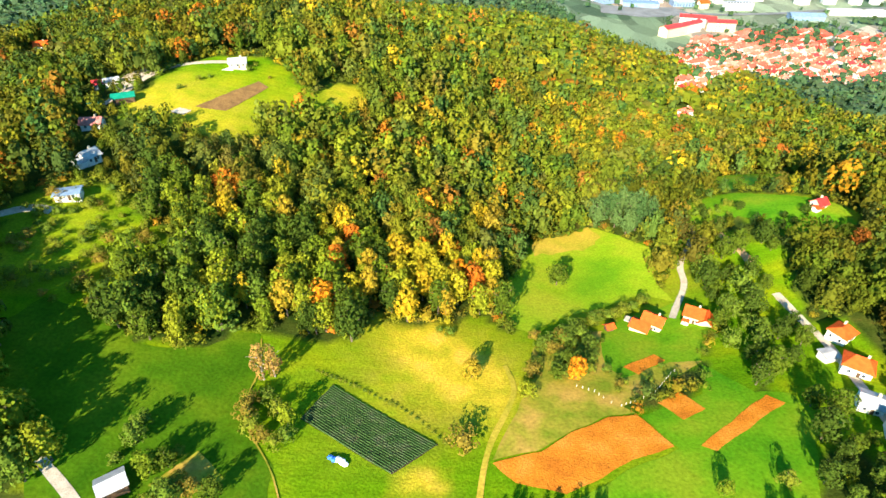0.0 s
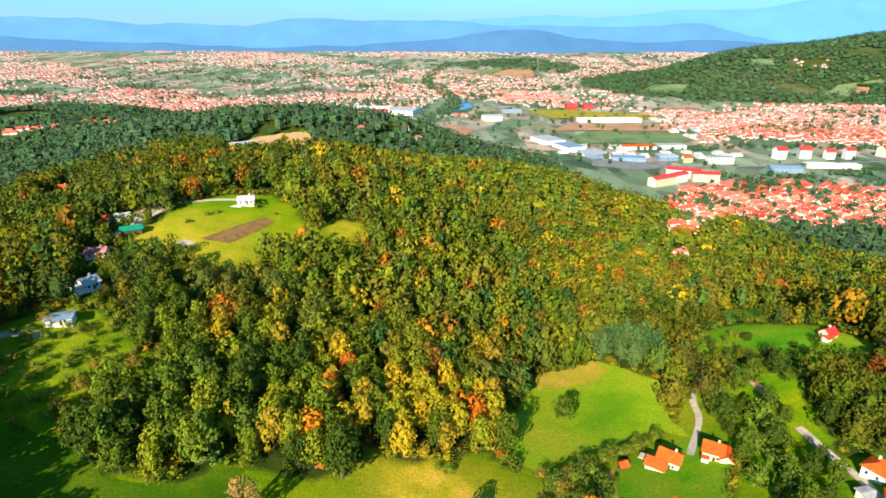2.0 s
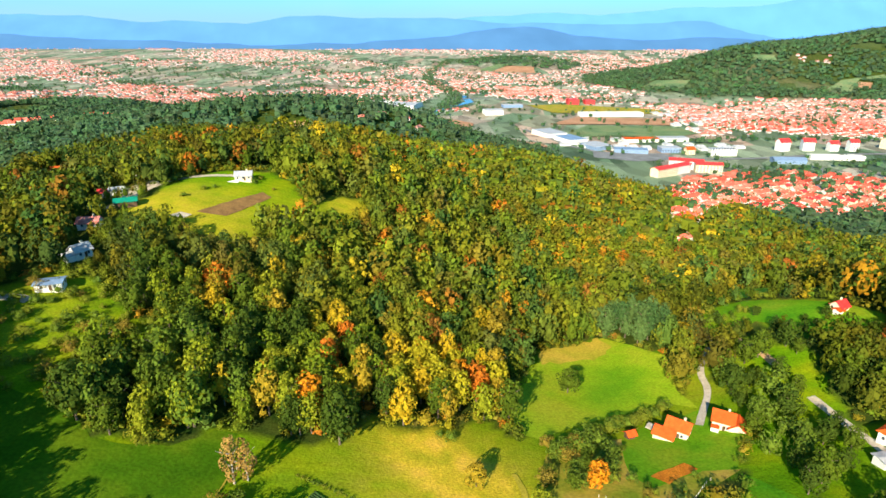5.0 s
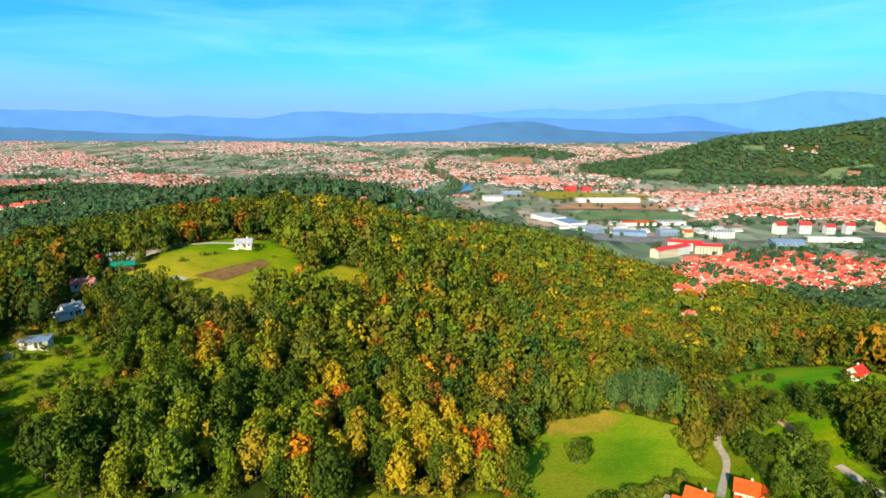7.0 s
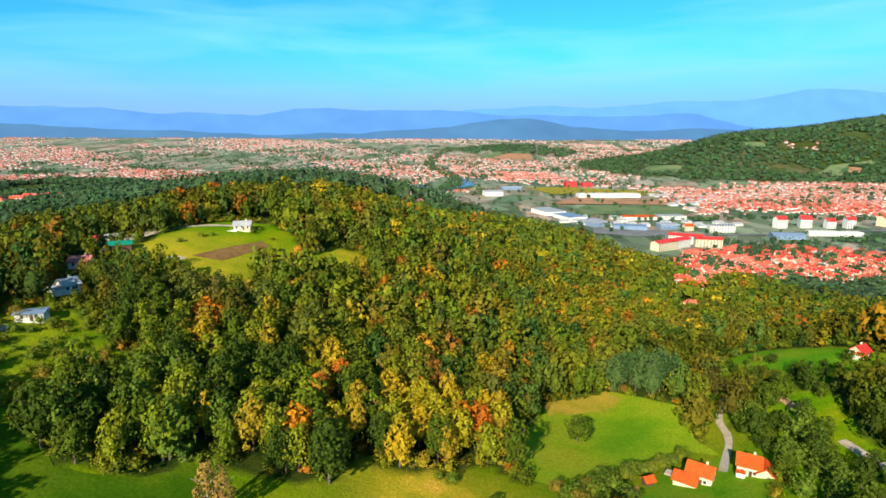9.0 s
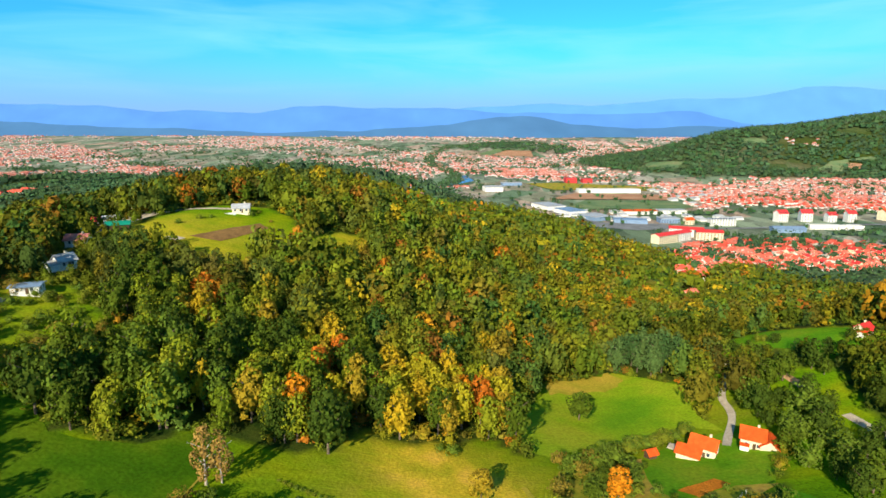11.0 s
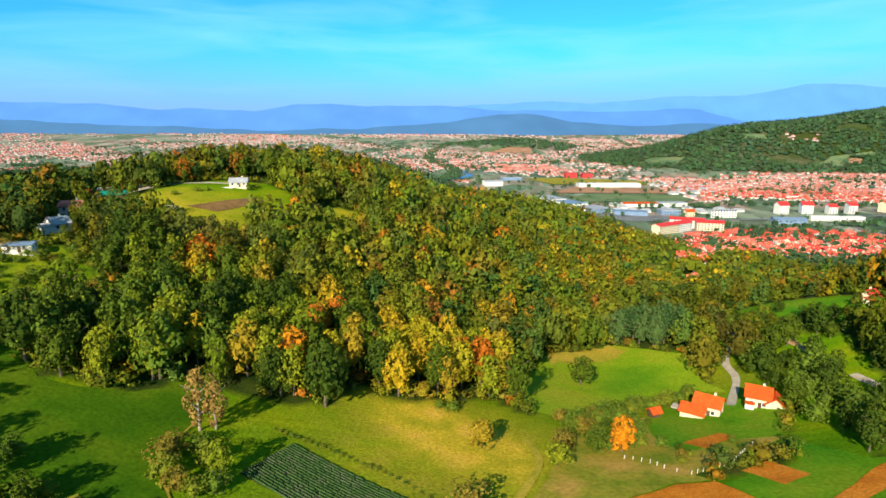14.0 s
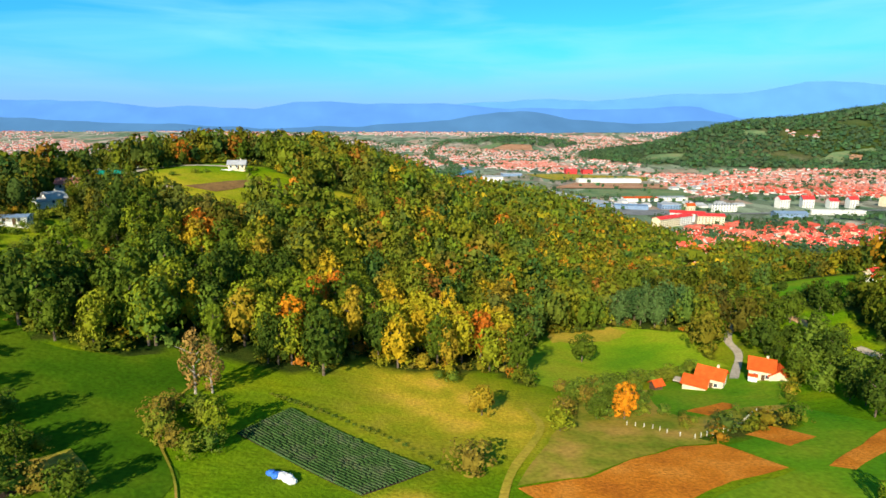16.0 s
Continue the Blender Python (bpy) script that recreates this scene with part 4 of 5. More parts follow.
# low bushes along the near edge of the ploughed field
for i in range(11):
    h = random.uniform(2.4, 4.4)
    tree(random.choice(["green0", "bush0"]), 15 + 2.7 * i + random.uniform(-0.8, 0.8), 80.5 + random.uniform(-1, 1), h, h * 0.7, "along the ploughed field", "field bushes")
# hedges across the meadow on the far slope
x, y = scatter(112, 195, 200, 272, 6.0, lambda x, y: inside(UPPER, x, y) * (np.abs(ruffle(x, y, 16.0, 2.0)) < 0.09) * (np.hypot(x - 177, y - 231) > 8))
for i in range(len(x)):
    h = random.uniform(2.2, 5.5)
    tree(random.choice(["bush0", "bush0", "green5", "bush1"]), x[i], y[i], h, h * 1.1, "in a hedge on the far meadow", "meadow hedges")
# hedge beside the houses
for i in range(22):
    f = i / 21
    hx, hy = np.interp(f, [0, 0.33, 0.6, 1], [35, 48, 64, 87]), np.interp(f, [0, 0.33, 0.6, 1], [150, 163, 172, 185])
    h = random.uniform(3.2, 5.6)
    tree(random.choice(["bush0", "bush0", "green0", "bush1"]), hx + random.uniform(-2, 2), hy + random.uniform(-2, 2), h, h * 1.25, "in the hedge above the houses", "hedge bushes")

# ---- buildings ----
def part(name, bm, material, parent, label="", m=None):
    me = bpy.data.meshes.new(name)
    bm.to_mesh(me)
    bm.free()
    me.materials.append(material)
    ob = new(name, me)
    ob.parent = parent
    if m is not None:
        ob.matrix_local = m
    if label:
        ob["label"] = label
    return ob


def box(w, d, h, x=0, y=0, z=0, bevel=0.0):
    bm = bmesh.new()
    bmesh.ops.create_cube(bm, size=1, matrix=Matrix.Translation((x, y, z + h / 2)) @ Matrix.Diagonal((w, d, h, 1)))
    if bevel:
        bmesh.ops.bevel(bm, geom=bm.edges[:], offset=bevel, segments=1, affect="EDGES")
    return bm


def gable_walls(w, d, h, rise):
    """Walls with gables at both ends of the ridge (ridge along x)."""
    bm = bmesh.new()
    v = [bm.verts.new(p) for p in [(-w / 2, -d / 2, -1.5), (w / 2, -d / 2, -1.5), (w / 2, d / 2, -1.5), (-w / 2, d / 2, -1.5), (-w / 2, -d / 2, h), (w / 2, -d / 2, h), (w / 2, d / 2, h), (-w / 2, d / 2, h),
                                   (-w / 2, 0, h + rise), (w / 2, 0, h + rise)]]
    for f in [(0, 1, 5, 4), (2, 3, 7, 6), (1, 2, 6, 9, 5), (3, 0, 4, 8, 7), (4, 5, 9, 8), (6, 7, 8, 9), (3, 2, 1, 0)]:
        bm.faces.new([v[i] for i in f])
    return bm


def gable_roof(w, d, h, rise, over=0.6, thick=0.25, hip=0.0):
    """Two pitched slabs with eaves; hip draws the ridge's ends in."""
    bm = bmesh.new()
    W, D = w / 2 + over, d / 2 + over
    drop = over * rise / (d / 2)
    for dz in (0.06, 0.06 + thick):
        for p in [(-W, -D, h - drop + dz), (W, -D, h - drop + dz), (W, D, h - drop + dz), (-W, D, h - drop + dz), (-W + hip, 0, h + rise + dz), (W - hip, 0, h + rise + dz)]:
            bm.verts.new(p)
    bm.verts.ensure_lookup_table()
    v = bm.verts
    for f in [(6, 7, 11, 10), (8, 9, 10, 11), (1, 0, 4, 5), (3, 2, 5, 4), (0, 1, 7, 6), (2, 3, 9, 8)]:
        bm.faces.new([v[i] for i in f])
    if hip:
        for f in [(7, 8, 11), (9, 6, 10), (2, 1, 5), (0, 3, 4)]:
            bm.faces.new([v[i] for i in f])
        for f in [(1, 2, 8, 7), (3, 0, 6, 9)]:
            bm.faces.new([v[i] for i in f])
    else:
        for f in [(1, 5, 11, 7), (5, 2, 8, 11), (4, 0, 6, 10), (3, 4, 10, 9)]:
            bm.faces.new([v[i] for i in f])
    bmesh.ops.recalc_face_normals(bm, faces=bm.faces[:])
    return bm


def window(parent, x, y, z, w, h, turn):
    """A framed pane set on a wall; turn: 0 front (-y), 90 right (+x), 180 back, 270 left."""
    m = Matrix.Translation((x, y, z)) @ Matrix.Rotation(radians(turn), 4, "Z")
    fr = part("window", box(w, 0.12, h, 0, -0.03, 0), M_FRAME, parent, "", m)
    part("pane", box(w - 0.25, 0.06, h - 0.25, 0, -0.09, 0.125), M_GLASS, fr)
    return fr


def house(name, x, y, w, d, h, rise, turn, wall, roof, label, hip=0.0, chimney=True, storeys=1, windows=True, category="house", z=None):
    ob = new(name)
    ob.matrix_world = Matrix.Translation((x, y, float(land(x, y)) + 0.3 if z is None else z)) @ Matrix.Rotation(radians(turn), 4, "Z")
    walls = gable_walls(w, d, h, 0.01 if hip else rise)
    part("wall", walls, wall, ob)
    part("roof", gable_roof(w, d, h, rise, hip=hip), roof, ob)
    if chimney:
        part("chimney", box(0.7, 0.7, 1.8, w * 0.2, d * 0.12, h + rise * 0.6), M_CREAM, ob)
    if windows:
        for s in range(storeys):
            zz = 0.9 + s * 2.8
            n = max(2, int(w / 3))
            for i in range(n):
                xx = -w / 2 + w * (i + 0.5) / n
                window(ob, xx, -d / 2, zz, 1.2, 1.4, 0)
            for i in (-1, 1):
                window(ob, -w / 2, i * d / 4, zz, 1.1, 1.4, 270)
                window(ob, w / 2, i * d / 4, zz, 1.1, 1.4, 90)
        part("door", box(1.0, 0.1, 2.1, w * 0.08, -d / 2 - 0.03, 0.0), M_DARKWOOD, ob)
    return tagged(ob, label, category)


def parts_only(parent, x, y, w, d, h, rise, turn, wall, roof, z=0.0):
    """A wing of a house: its walls and roof under the same thing."""
    m = Matrix.Translation((x, y, z)) @ Matrix.Rotation(radians(turn), 4, "Z")
    part("wing_wall", gable_walls(w, d, h, rise), wall, parent, "", m)
    part("wing_roof", gable_roof(w, d, h, rise), roof, parent, "", m)


a = house("house", 83.5, 167.5, 7.6, 6.6, 3.6, 2.1, -36, M_CREAM, M_ROOF, "cream house with orange tiled gable roofs on a lawn", storeys=1)
parts_only(a, -3.4, -4.2, 6.6, 6.0, 1.7, 1.7, 0, M_CREAM, M_ROOF)
part("terrace", box(4, 3.4, 0.3, -8.4, -1.8, -0.2), M_GRAVEL, a, "pale paved terrace")
b = house("house", 99.8, 169.5, 6.8, 6.2, 3.6, 2.6, -28, M_CREAM, M_ROOF, "cream house with orange tiled roofs beside the lane", storeys=1)
parts_only(b, 4.8, -0.6, 6.2, 5.0, 2.3, 2.0, 90, M_CREAM, M_ROOF)
part("porch_roof", box(2.8, 2.4, 0.22, -2.2, -4.2, 1.7), M_ROOF, b)
part("porch_wall", box(2.5, 2.0, 1.7, -2.2, -4.0, 0), M_WHITE, b)
house("garden_hut", 66, 166, 2.8, 2.6, 1.8, 1.0, 20, M_DARKWOOD, M_ROOF, "small timber garden hut with an orange roof", chimney=False, windows=False, category="hut")
house("yellow_house", -114, 318, 9, 7.0, 2.7, 1.9, 12, M_CREAM, M_ROOF_GREY, "pale yellow house with a light grey roof on the hilltop")
part("terrace", box(6, 4, 0.7, -5.5, -3.5, -0.5), M_WHITE, bpy.data.objects["yellow_house"], "white concrete terrace")
house("shed", -141, 187, 8.5, 5.5, 2.5, 0.3, 18, M_WHITE, M_ROOF_BLUE, "white shed with a low blue-grey roof", chimney=False, category="shed")
c = house("hillside_house", -144.5, 212, 6.2, 5.6, 2.8, 2.2, 60, M_WHITE, M_ROOF_GREY, "white hillside house with a steep grey roof among trees", storeys=1)
parts_only(c, -4.6, 0, 4, 4.6, 2.0, 1.0, 0, M_WHITE, M_ROOF_GREY)
house("hillside_house", -156.5, 240, 8.5, 6, 2.6, 2.0, 8, M_WHITE, noisy("faded_red_roof", [(0.42, 0.14, 0.12), (0.55, 0.22, 0.2)], 0.5, fine=5.0), "white house with a faded red roof among trees")
house("green_barn", -155, 268, 9.5, 7, 2.6, 1.1, 25, M_DARKWOOD, M_ROOF_GREEN, "open timber barn under a teal green sheet roof", chimney=False, windows=False, category="barn")
house("small_green_barn", -165, 259.5, 5, 5, 2.4, 1.0, 25, M_DARKWOOD, M_ROOF_GREEN, "small hut under a teal green sheet roof", chimney=False, windows=False, category="hut")
house("hilltop_hut", -180, 292, 4.5, 4.5, 2.6, 1.4, 30, M_WHITE, M_ROOF_RED, "small hilltop hut with a red roof", chimney=False, category="hut")
house("hilltop_hut", -173, 293, 7, 4.5, 2.4, 1.0, 30, M_WHITE, M_ROOF_GREY, "low white hilltop building with a grey roof", chimney=False, category="hut")
house("hilltop_house", -177, 327, 7.5, 6.5, 3.2, 2.4, 15, M_WHITE, M_ROOF_GREY, "grey-roofed house where the hilltop road ends")
house("wood_house", -297, 431, 9, 8, 4.0, 2.6, 20, M_WHITE, M_ROOF, "white house with an orange roof standing in the woods")
draped("courtyard", [(-172, 288), (-172, 306), (-162, 316), (-154, 300), (-160, 280)], M_GRAVEL, "pale gravel yard on the hilltop", "yard", lift=0.22)
draped("concrete_slab", [(-131, 260), (-128, 265), (-122, 264), (-124, 259)], M_GRAVEL, "round pale concrete slab in the clearing", "slab", lift=0.3, step=1.0)
d = house("red_house", 177, 231, 5.6, 5.2, 2.4, 2.2, 25, M_CREAM, M_ROOF_RED, "house with a bright red roof on the far slope")
parts_only(d, -3.6, -1.8, 3, 3, 1.6, 0.6, 0, M_WHITE, M_ROOF)
e = house("lane_house", 142, 148, 7, 6.4, 3.6, 2.0, 30, M_WHITE, M_ROOF, "white house with an orange hipped roof beside the lane", hip=2.4)
f = house("lane_house", 137, 131, 8.5, 7.2, 3.6, 2.4, -35, M_WHITE, M_ROOF, "large white house with an orange roof beside the lane", hip=3.0, storeys=1)
house("lane_garage", 132, 138, 4.2, 4.2, 2.2, 0.4, 10, M_WHITE, M_ROOF_GREY, "grey flat-roofed garage beside the white house", chimney=False, windows=False, category="garage")
house("lane_house", 130, 114, 6.4, 6.4, 3.2, 1.2, -30, M_WHITE, M_ROOF_GREY, "white house with a grey roof in the garden trees")
house("lane_house", 131, 102, 7.4, 6.6, 3.6, 2.2, -30, M_WHITE, M_ROOF_RED, "white house with a red roof in the garden trees")
house("barn", -81, 80.5, 6, 5, 2.6, 1.2, 35, M_DARKWOOD, M_ROOF_GREY, "small timber barn with a pale sheet roof", chimney=False, windows=False, category="barn")
track("yard_road", [(-101, 86), (-96, 82), (-91, 79), (-86, 74)], 3.0, M_GRAVEL, "grey gravel road behind the barn")
draped("vegetable_plot", [(-74, 82), (-66, 94), (-57, 86), (-67, 79)], M_FALLOW, "fenced brown vegetable plot", lift=0.2)
draped("tilled_bed", [(-72, 80), (-69, 85), (-64, 83), (-67, 78)], M_BED, "dark tilled bed in the vegetable plot", lift=0.3)

# ---- lavender field ----
LA, LB, LC, LD = [Vector((*p, 0)) for p in LAVENDER]
draped("crop_field", LAVENDER, M_BED, "dark tilled soil of the lavender field", lift=0.14, wobble=0.3)
ROWS_N = 20
for i in range(ROWS_N):
    f0 = (i + 0.5) / ROWS_N
    p, q = LA.lerp(LD, f0), LB.lerp(LC, f0)
    n = 90
    pts = [p.lerp(q, (j + 0.2) / n) for j in range(n)]
    sd = (LD - LA).normalized()
    vs, fs = [], []
    for j, c0 in enumerate(pts):
        hh = random.uniform(0.3, 0.55) * (0.25 if random.random() < 0.07 else 1)
        ww = random.uniform(0.18, 0.27)
        for s, hz in ((-1, 0.0), (-0.55, 0.8), (0.55, 0.8), (1, 0.0)):
            w0 = c0 + sd * (s * ww)
            vs.append((w0.x, w0.y, float(land(w0.x, w0.y)) + 0.12 + hh * hz))
        if j:
            o = 4 * (j - 1)
            fs += [(o + k, o + k + 1, o + k + 5, o + k + 4) for k in range(3)]
    row = new("planted_ridge", mesh_of("planted_ridge", vs, fs, M_CROP, False))
    tagged(row, "low grey-green lavender ridge in dark soil", "crop ridge", "lavender ridges")

# weedy strip along the upper edge of the crop
for i in range(26):
    f0 = i / 25
    hx, hy = np.interp(f0, [0, 0.35, 0.75, 1], [-41, -27, -10, 1]), np.interp(f0, [0, 0.35, 0.75, 1], [129, 124, 115, 104])
    h = random.uniform(0.5, 1.0)
    tree(random.choice(["bush0", "bush1"]), hx, hy, h, h * random.uniform(1.6, 2.6), "along the grassy ditch", "ditch weeds")

# ---- sacks and tarpaulins by the field ----
M_SACK = noisy("white_sacking", [(0.62, 0.64, 0.7), (0.78, 0.78, 0.8)], 2.0, rough=0.7, fine=9.0, bump=0.3)
M_TARP = noisy("blue_tarpaulin", [(0.02, 0.12, 0.55), (0.05, 0.2, 0.7)], 2.0, rough=0.45, fine=9.0, bump=0.3)
for k, (sx, sy, sz, mt, lb) in enumerate([(-31.2, 96.2, 1.0, M_TARP, "crumpled blue tarpaulin sack lying on the grass"), (-30.0, 95.6, 1.1, M_TARP, "crumpled blue tarpaulin sack lying on the grass"),
                                          (-28.9, 95.6, 1.2, M_SACK, "full white sack lying on the grass"), (-27.8, 95.0, 1.25, M_SACK, "full white sack lying on the grass"), (-26.9, 94.3, 1.0, M_SACK, "full white sack lying on the grass")]):
    bm = bmesh.new()
    bmesh.ops.create_icosphere(bm, subdivisions=3, radius=1)
    for v in bm.verts:
        v.co *= 1 + 0.22 * noise.noise(v.co * 1.7 + Vector((k, 0, 0)))
        v.co = Vector((v.co.x * 0.95 * sz, v.co.y * 0.75 * sz, max(v.co.z, -0.55) * 0.6 * sz))
    me = bpy.data.meshes.new("sack")
    bm.to_mesh(me)
    bm.free()
    me.materials.append(mt)
    ob = new("sack", me)
    ob.location = (sx, sy, float(land(sx, sy)) + 0.33 * sz)
    tagged(ob, lb, "sack", "sacks by the field")

# ---- garden fence ----
fence = new("garden_fence")
fl = FENCE
fence.location = (*fl[0], float(land(*fl[0])))
tagged(fence, "row of pale wooden fence posts along the garden bushes", "fence")
pm = bpy.data.meshes.new("post")
bm = box(0.16, 0.16, 1.35, bevel=0.025)
bm.to_mesh(pm)
bm.free()
pm.materials.append(M_POST)
for (x0, y0), (x1, y1) in zip(fl, fl[1:]):
    n = max(1, int(math.hypot(x1 - x0, y1 - y0) / 1.7))
    for i in range(n):
        px, py = x0 + (x1 - x0) * i / n, y0 + (y1 - y0) * i / n
        po = new("post", pm)
        po.parent = fence
        po.location = (px - fl[0][0], py - fl[0][1], float(land(px, py)) - fence.location.z - 0.15)

# ---- town ----
def block(name, x, y, w, d, h, turn, wall, roof, label, pitch=0.0, rows=0, category="building"):
    """A large building: walls with bands of windows and a flat or low pitched roof."""
    ob = new(name)
    ob.matrix_world = Matrix.Translation((x, y, float(land(x, y)))) @ Matrix.Rotation(radians(turn), 4, "Z")
    if pitch:
        part("wall", gable_walls(w, d, h, pitch), wall, ob)
        part("roof", gable_roof(w, d, h, pitch, over=1.0, thick=0.4), roof, ob)
    else:
        part("wall", box(w, d, h + 1.5, 0, 0, -1.5), wall, ob)
        part("roof", box(w + 0.8, d + 0.8, 0.7, 0, 0, h), roof, ob)
    for r in range(rows):
        k = max(3, int(w / 5))
        first = None
        for i in range(k):
            at = Matrix.Translation((-w / 2 + w * (i + 0.5) / k, -d / 2 - 0.05, 1.2 + r * 2.9))
            if first is None:
                first = part("window", box(w / k * 0.5, 0.2, 1.5), M_GLASS, ob, "", at)
            else:
                win = new("window", first.data)
                win.parent, win.matrix_local = ob, at
    return tagged(ob, label, category)


RED, GRY, BLU = M_ROOF_RED, M_ROOF_GREY, M_ROOF_BLUE
for nm, x, y, w, d, h, tn, wl_, rf, lb, pt, rw in [
    ("apartment_block", 338, 868, 46, 15, 13, 32, M_CREAM, RED, "long cream apartment block with a red roof", 3, 4),
    ("apartment_block", 372, 893, 34, 15, 13, 32, M_WHITE, RED, "long cream apartment block with a red roof", 3, 4),
    ("apartment_block", 395, 928, 52, 15, 13, -20, M_WHITE, RED, "long white apartment block with a red roof", 3, 4),
    ("apartment_block", 420, 900, 40, 14, 13, -10, M_CREAM, RED, "long cream apartment block with a red roof", 3, 4),
    ("white_block", 506, 1040, 46, 16, 12, 0, M_WHITE, GRY, "white flat-roofed office block", 0, 5),
    ("tower_block", 640, 1085, 20, 16, 17, 10, M_WHITE, RED, "white tower block with red gabled roof", 6, 7),
    ("tower_block", 690, 1090, 20, 16, 17, -10, M_WHITE, RED, "white tower block with red gabled roof", 6, 7),
    ("tower_block", 735, 1085, 16, 14, 14, 0, M_WHITE, RED, "white tower block with a red roof", 5, 6),
    ("tower_block", 772, 1085, 16, 14, 17, 0, M_WHITE, RED, "white tower block with a red roof", 5, 6),
    ("tower_block", 860, 1110, 26, 18, 16, 20, M_CREAM, M_ROOF, "cream tower block with an orange roof", 6, 6),
    ("tower_block", 905, 1090, 26, 18, 16, -20, M_WHITE, M_ROOF, "white tower block with an orange roof", 6, 6),
    ("long_hall", 690, 1005, 90, 18, 7, -6, M_WHITE, M_WHITE, "long low white hall with a pale roof", 0, 1),
    ("blue_hall", 590, 975, 52, 20, 7, -6, M_ROOF_BLUE, BLU, "blue sheet-metal hall beside the houses", 3, 0),
    ("round_store", 420, 1070, 36, 24, 9, 0, M_ROOF_BLUE, GRY, "blue and grey store building with a flat roof", 0, 2),
    ("orange_house", 450, 1050, 16, 12, 9, 10, M_CREAM, M_ROOF, "cream building with an orange roof", 4, 2),
    ("red_hall", 400, 1850, 34, 40, 14, 0, M_ROOF_RED, RED, "bright red industrial hall", 0, 0),
    ("red_hall", 452, 1850, 30, 36, 12, 0, M_ROOF_RED, RED, "bright red industrial hall", 0, 0),
    ("white_hall", 445, 1572, 170, 34, 9, 3, M_WHITE, M_WHITE, "very long low white warehouse among fields", 0, 0),
    ("white_hall", 225, 1250, 46, 70, 9, 22, M_WHITE, GRY, "white industrial hall along the road", 0, 0),
    ("white_hall", 255, 1170, 40, 60, 9, 22, M_WHITE, BLU, "blue-roofed industrial hall along the road", 0, 0),
    ("white_hall", 290, 1100, 40, 50, 8, 24, M_ROOF_BLUE, GRY, "grey industrial hall along the road", 0, 0),
    ("white_hall", 345, 1060, 60, 24, 7, -12, M_ROOF_BLUE, BLU, "low blue sheds of a car yard", 0, 0),
    ("white_hall", 400, 1180, 70, 24, 7, 4, M_WHITE, M_ROOF, "low hall with an orange roof in the fields", 2, 0),
    ("white_hall", 470, 1190, 60, 24, 7, 4, M_WHITE, GRY, "low white hall in the fields", 0, 0),
    ("factory_hall", -240, 1760, 150, 80, 14, 0, M_WHITE, M_WHITE, "large white factory hall", 0, 1),
    ("factory_hall", -215, 1700, 90, 30, 15, 0, M_ROOF_RED, RED, "large red factory hall", 0, 0),
    ("factory_hall", -120, 1740, 80, 90, 12, -15, M_WHITE, GRY, "large grey-roofed factory hall", 4, 0),
    ("factory_hall", -430, 1790, 190, 40, 12, 3, M_WHITE, RED, "long factory hall with a red roof", 0, 0),
    ("factory_hall", 130, 1600, 50, 40, 12, 10, M_WHITE, GRY, "white hall near the river", 3, 0),
    ("factory_hall", 200, 1760, 60, 26, 8, 10, M_ROOF_BLUE, GRY, "blue hall near the river", 0, 0),
    ("site_hall", -244, 690, 30, 12, 5, 30, M_WHITE, GRY, "grey hall on the building site", 2, 0),
    ("red_store", 150, 760, 26, 16, 9, 10, M_WHITE, RED, "white building with a red roof below the wood", 3, 2),
]:
    block(nm, x, y, w, d, h, tn, wl_, rf, lb, pt, rw)

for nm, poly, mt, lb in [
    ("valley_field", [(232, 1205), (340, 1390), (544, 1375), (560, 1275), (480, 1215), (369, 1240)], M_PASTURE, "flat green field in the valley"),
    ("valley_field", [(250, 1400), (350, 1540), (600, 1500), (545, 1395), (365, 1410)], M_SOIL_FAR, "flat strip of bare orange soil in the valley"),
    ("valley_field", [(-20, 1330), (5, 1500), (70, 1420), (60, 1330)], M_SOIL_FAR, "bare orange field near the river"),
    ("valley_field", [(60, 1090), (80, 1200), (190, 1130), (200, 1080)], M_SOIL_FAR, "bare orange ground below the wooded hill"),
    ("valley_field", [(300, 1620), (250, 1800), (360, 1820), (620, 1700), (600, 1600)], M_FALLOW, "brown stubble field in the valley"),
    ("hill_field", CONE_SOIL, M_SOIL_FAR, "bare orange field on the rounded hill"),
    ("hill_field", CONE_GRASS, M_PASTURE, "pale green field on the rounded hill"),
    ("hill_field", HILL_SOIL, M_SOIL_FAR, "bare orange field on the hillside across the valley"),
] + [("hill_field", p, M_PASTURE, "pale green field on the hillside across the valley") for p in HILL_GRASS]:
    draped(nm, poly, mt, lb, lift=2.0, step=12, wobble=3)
track("river", [(-64, 1300), (-60, 1403), (-41, 1571), (4, 1749), (78, 1892), (60, 2100)], 26, M_WATER, "narrow dark blue river bend", lift=0.8)
track("main_road", [(180, 1330), (215, 1230), (245, 1110), (300, 1030), (380, 1010), (470, 1000), (560, 1010), (700, 1045), (900, 1060)], 12, M_ASPHALT, "wide grey road through the industrial area", lift=0.9)
track("motorway", [(0, 2000), (402, 1958), (723, 1808), (891, 1690), (1041, 1430), (1250, 1200)], 16, M_ASPHALT, "grey motorway across the valley", lift=1.2)
track("town_street", [(620, 930), (560, 840), (500, 740), (470, 640)], 6, M_ASPHALT, "grey street down through the town", lift=0.9)
draped("car_park", [(262, 1000), (275, 1060), (400, 1050), (420, 1000), (330, 975)], M_ASPHALT, "grey car park among sheds", lift=0.7, step=8, wobble=1)

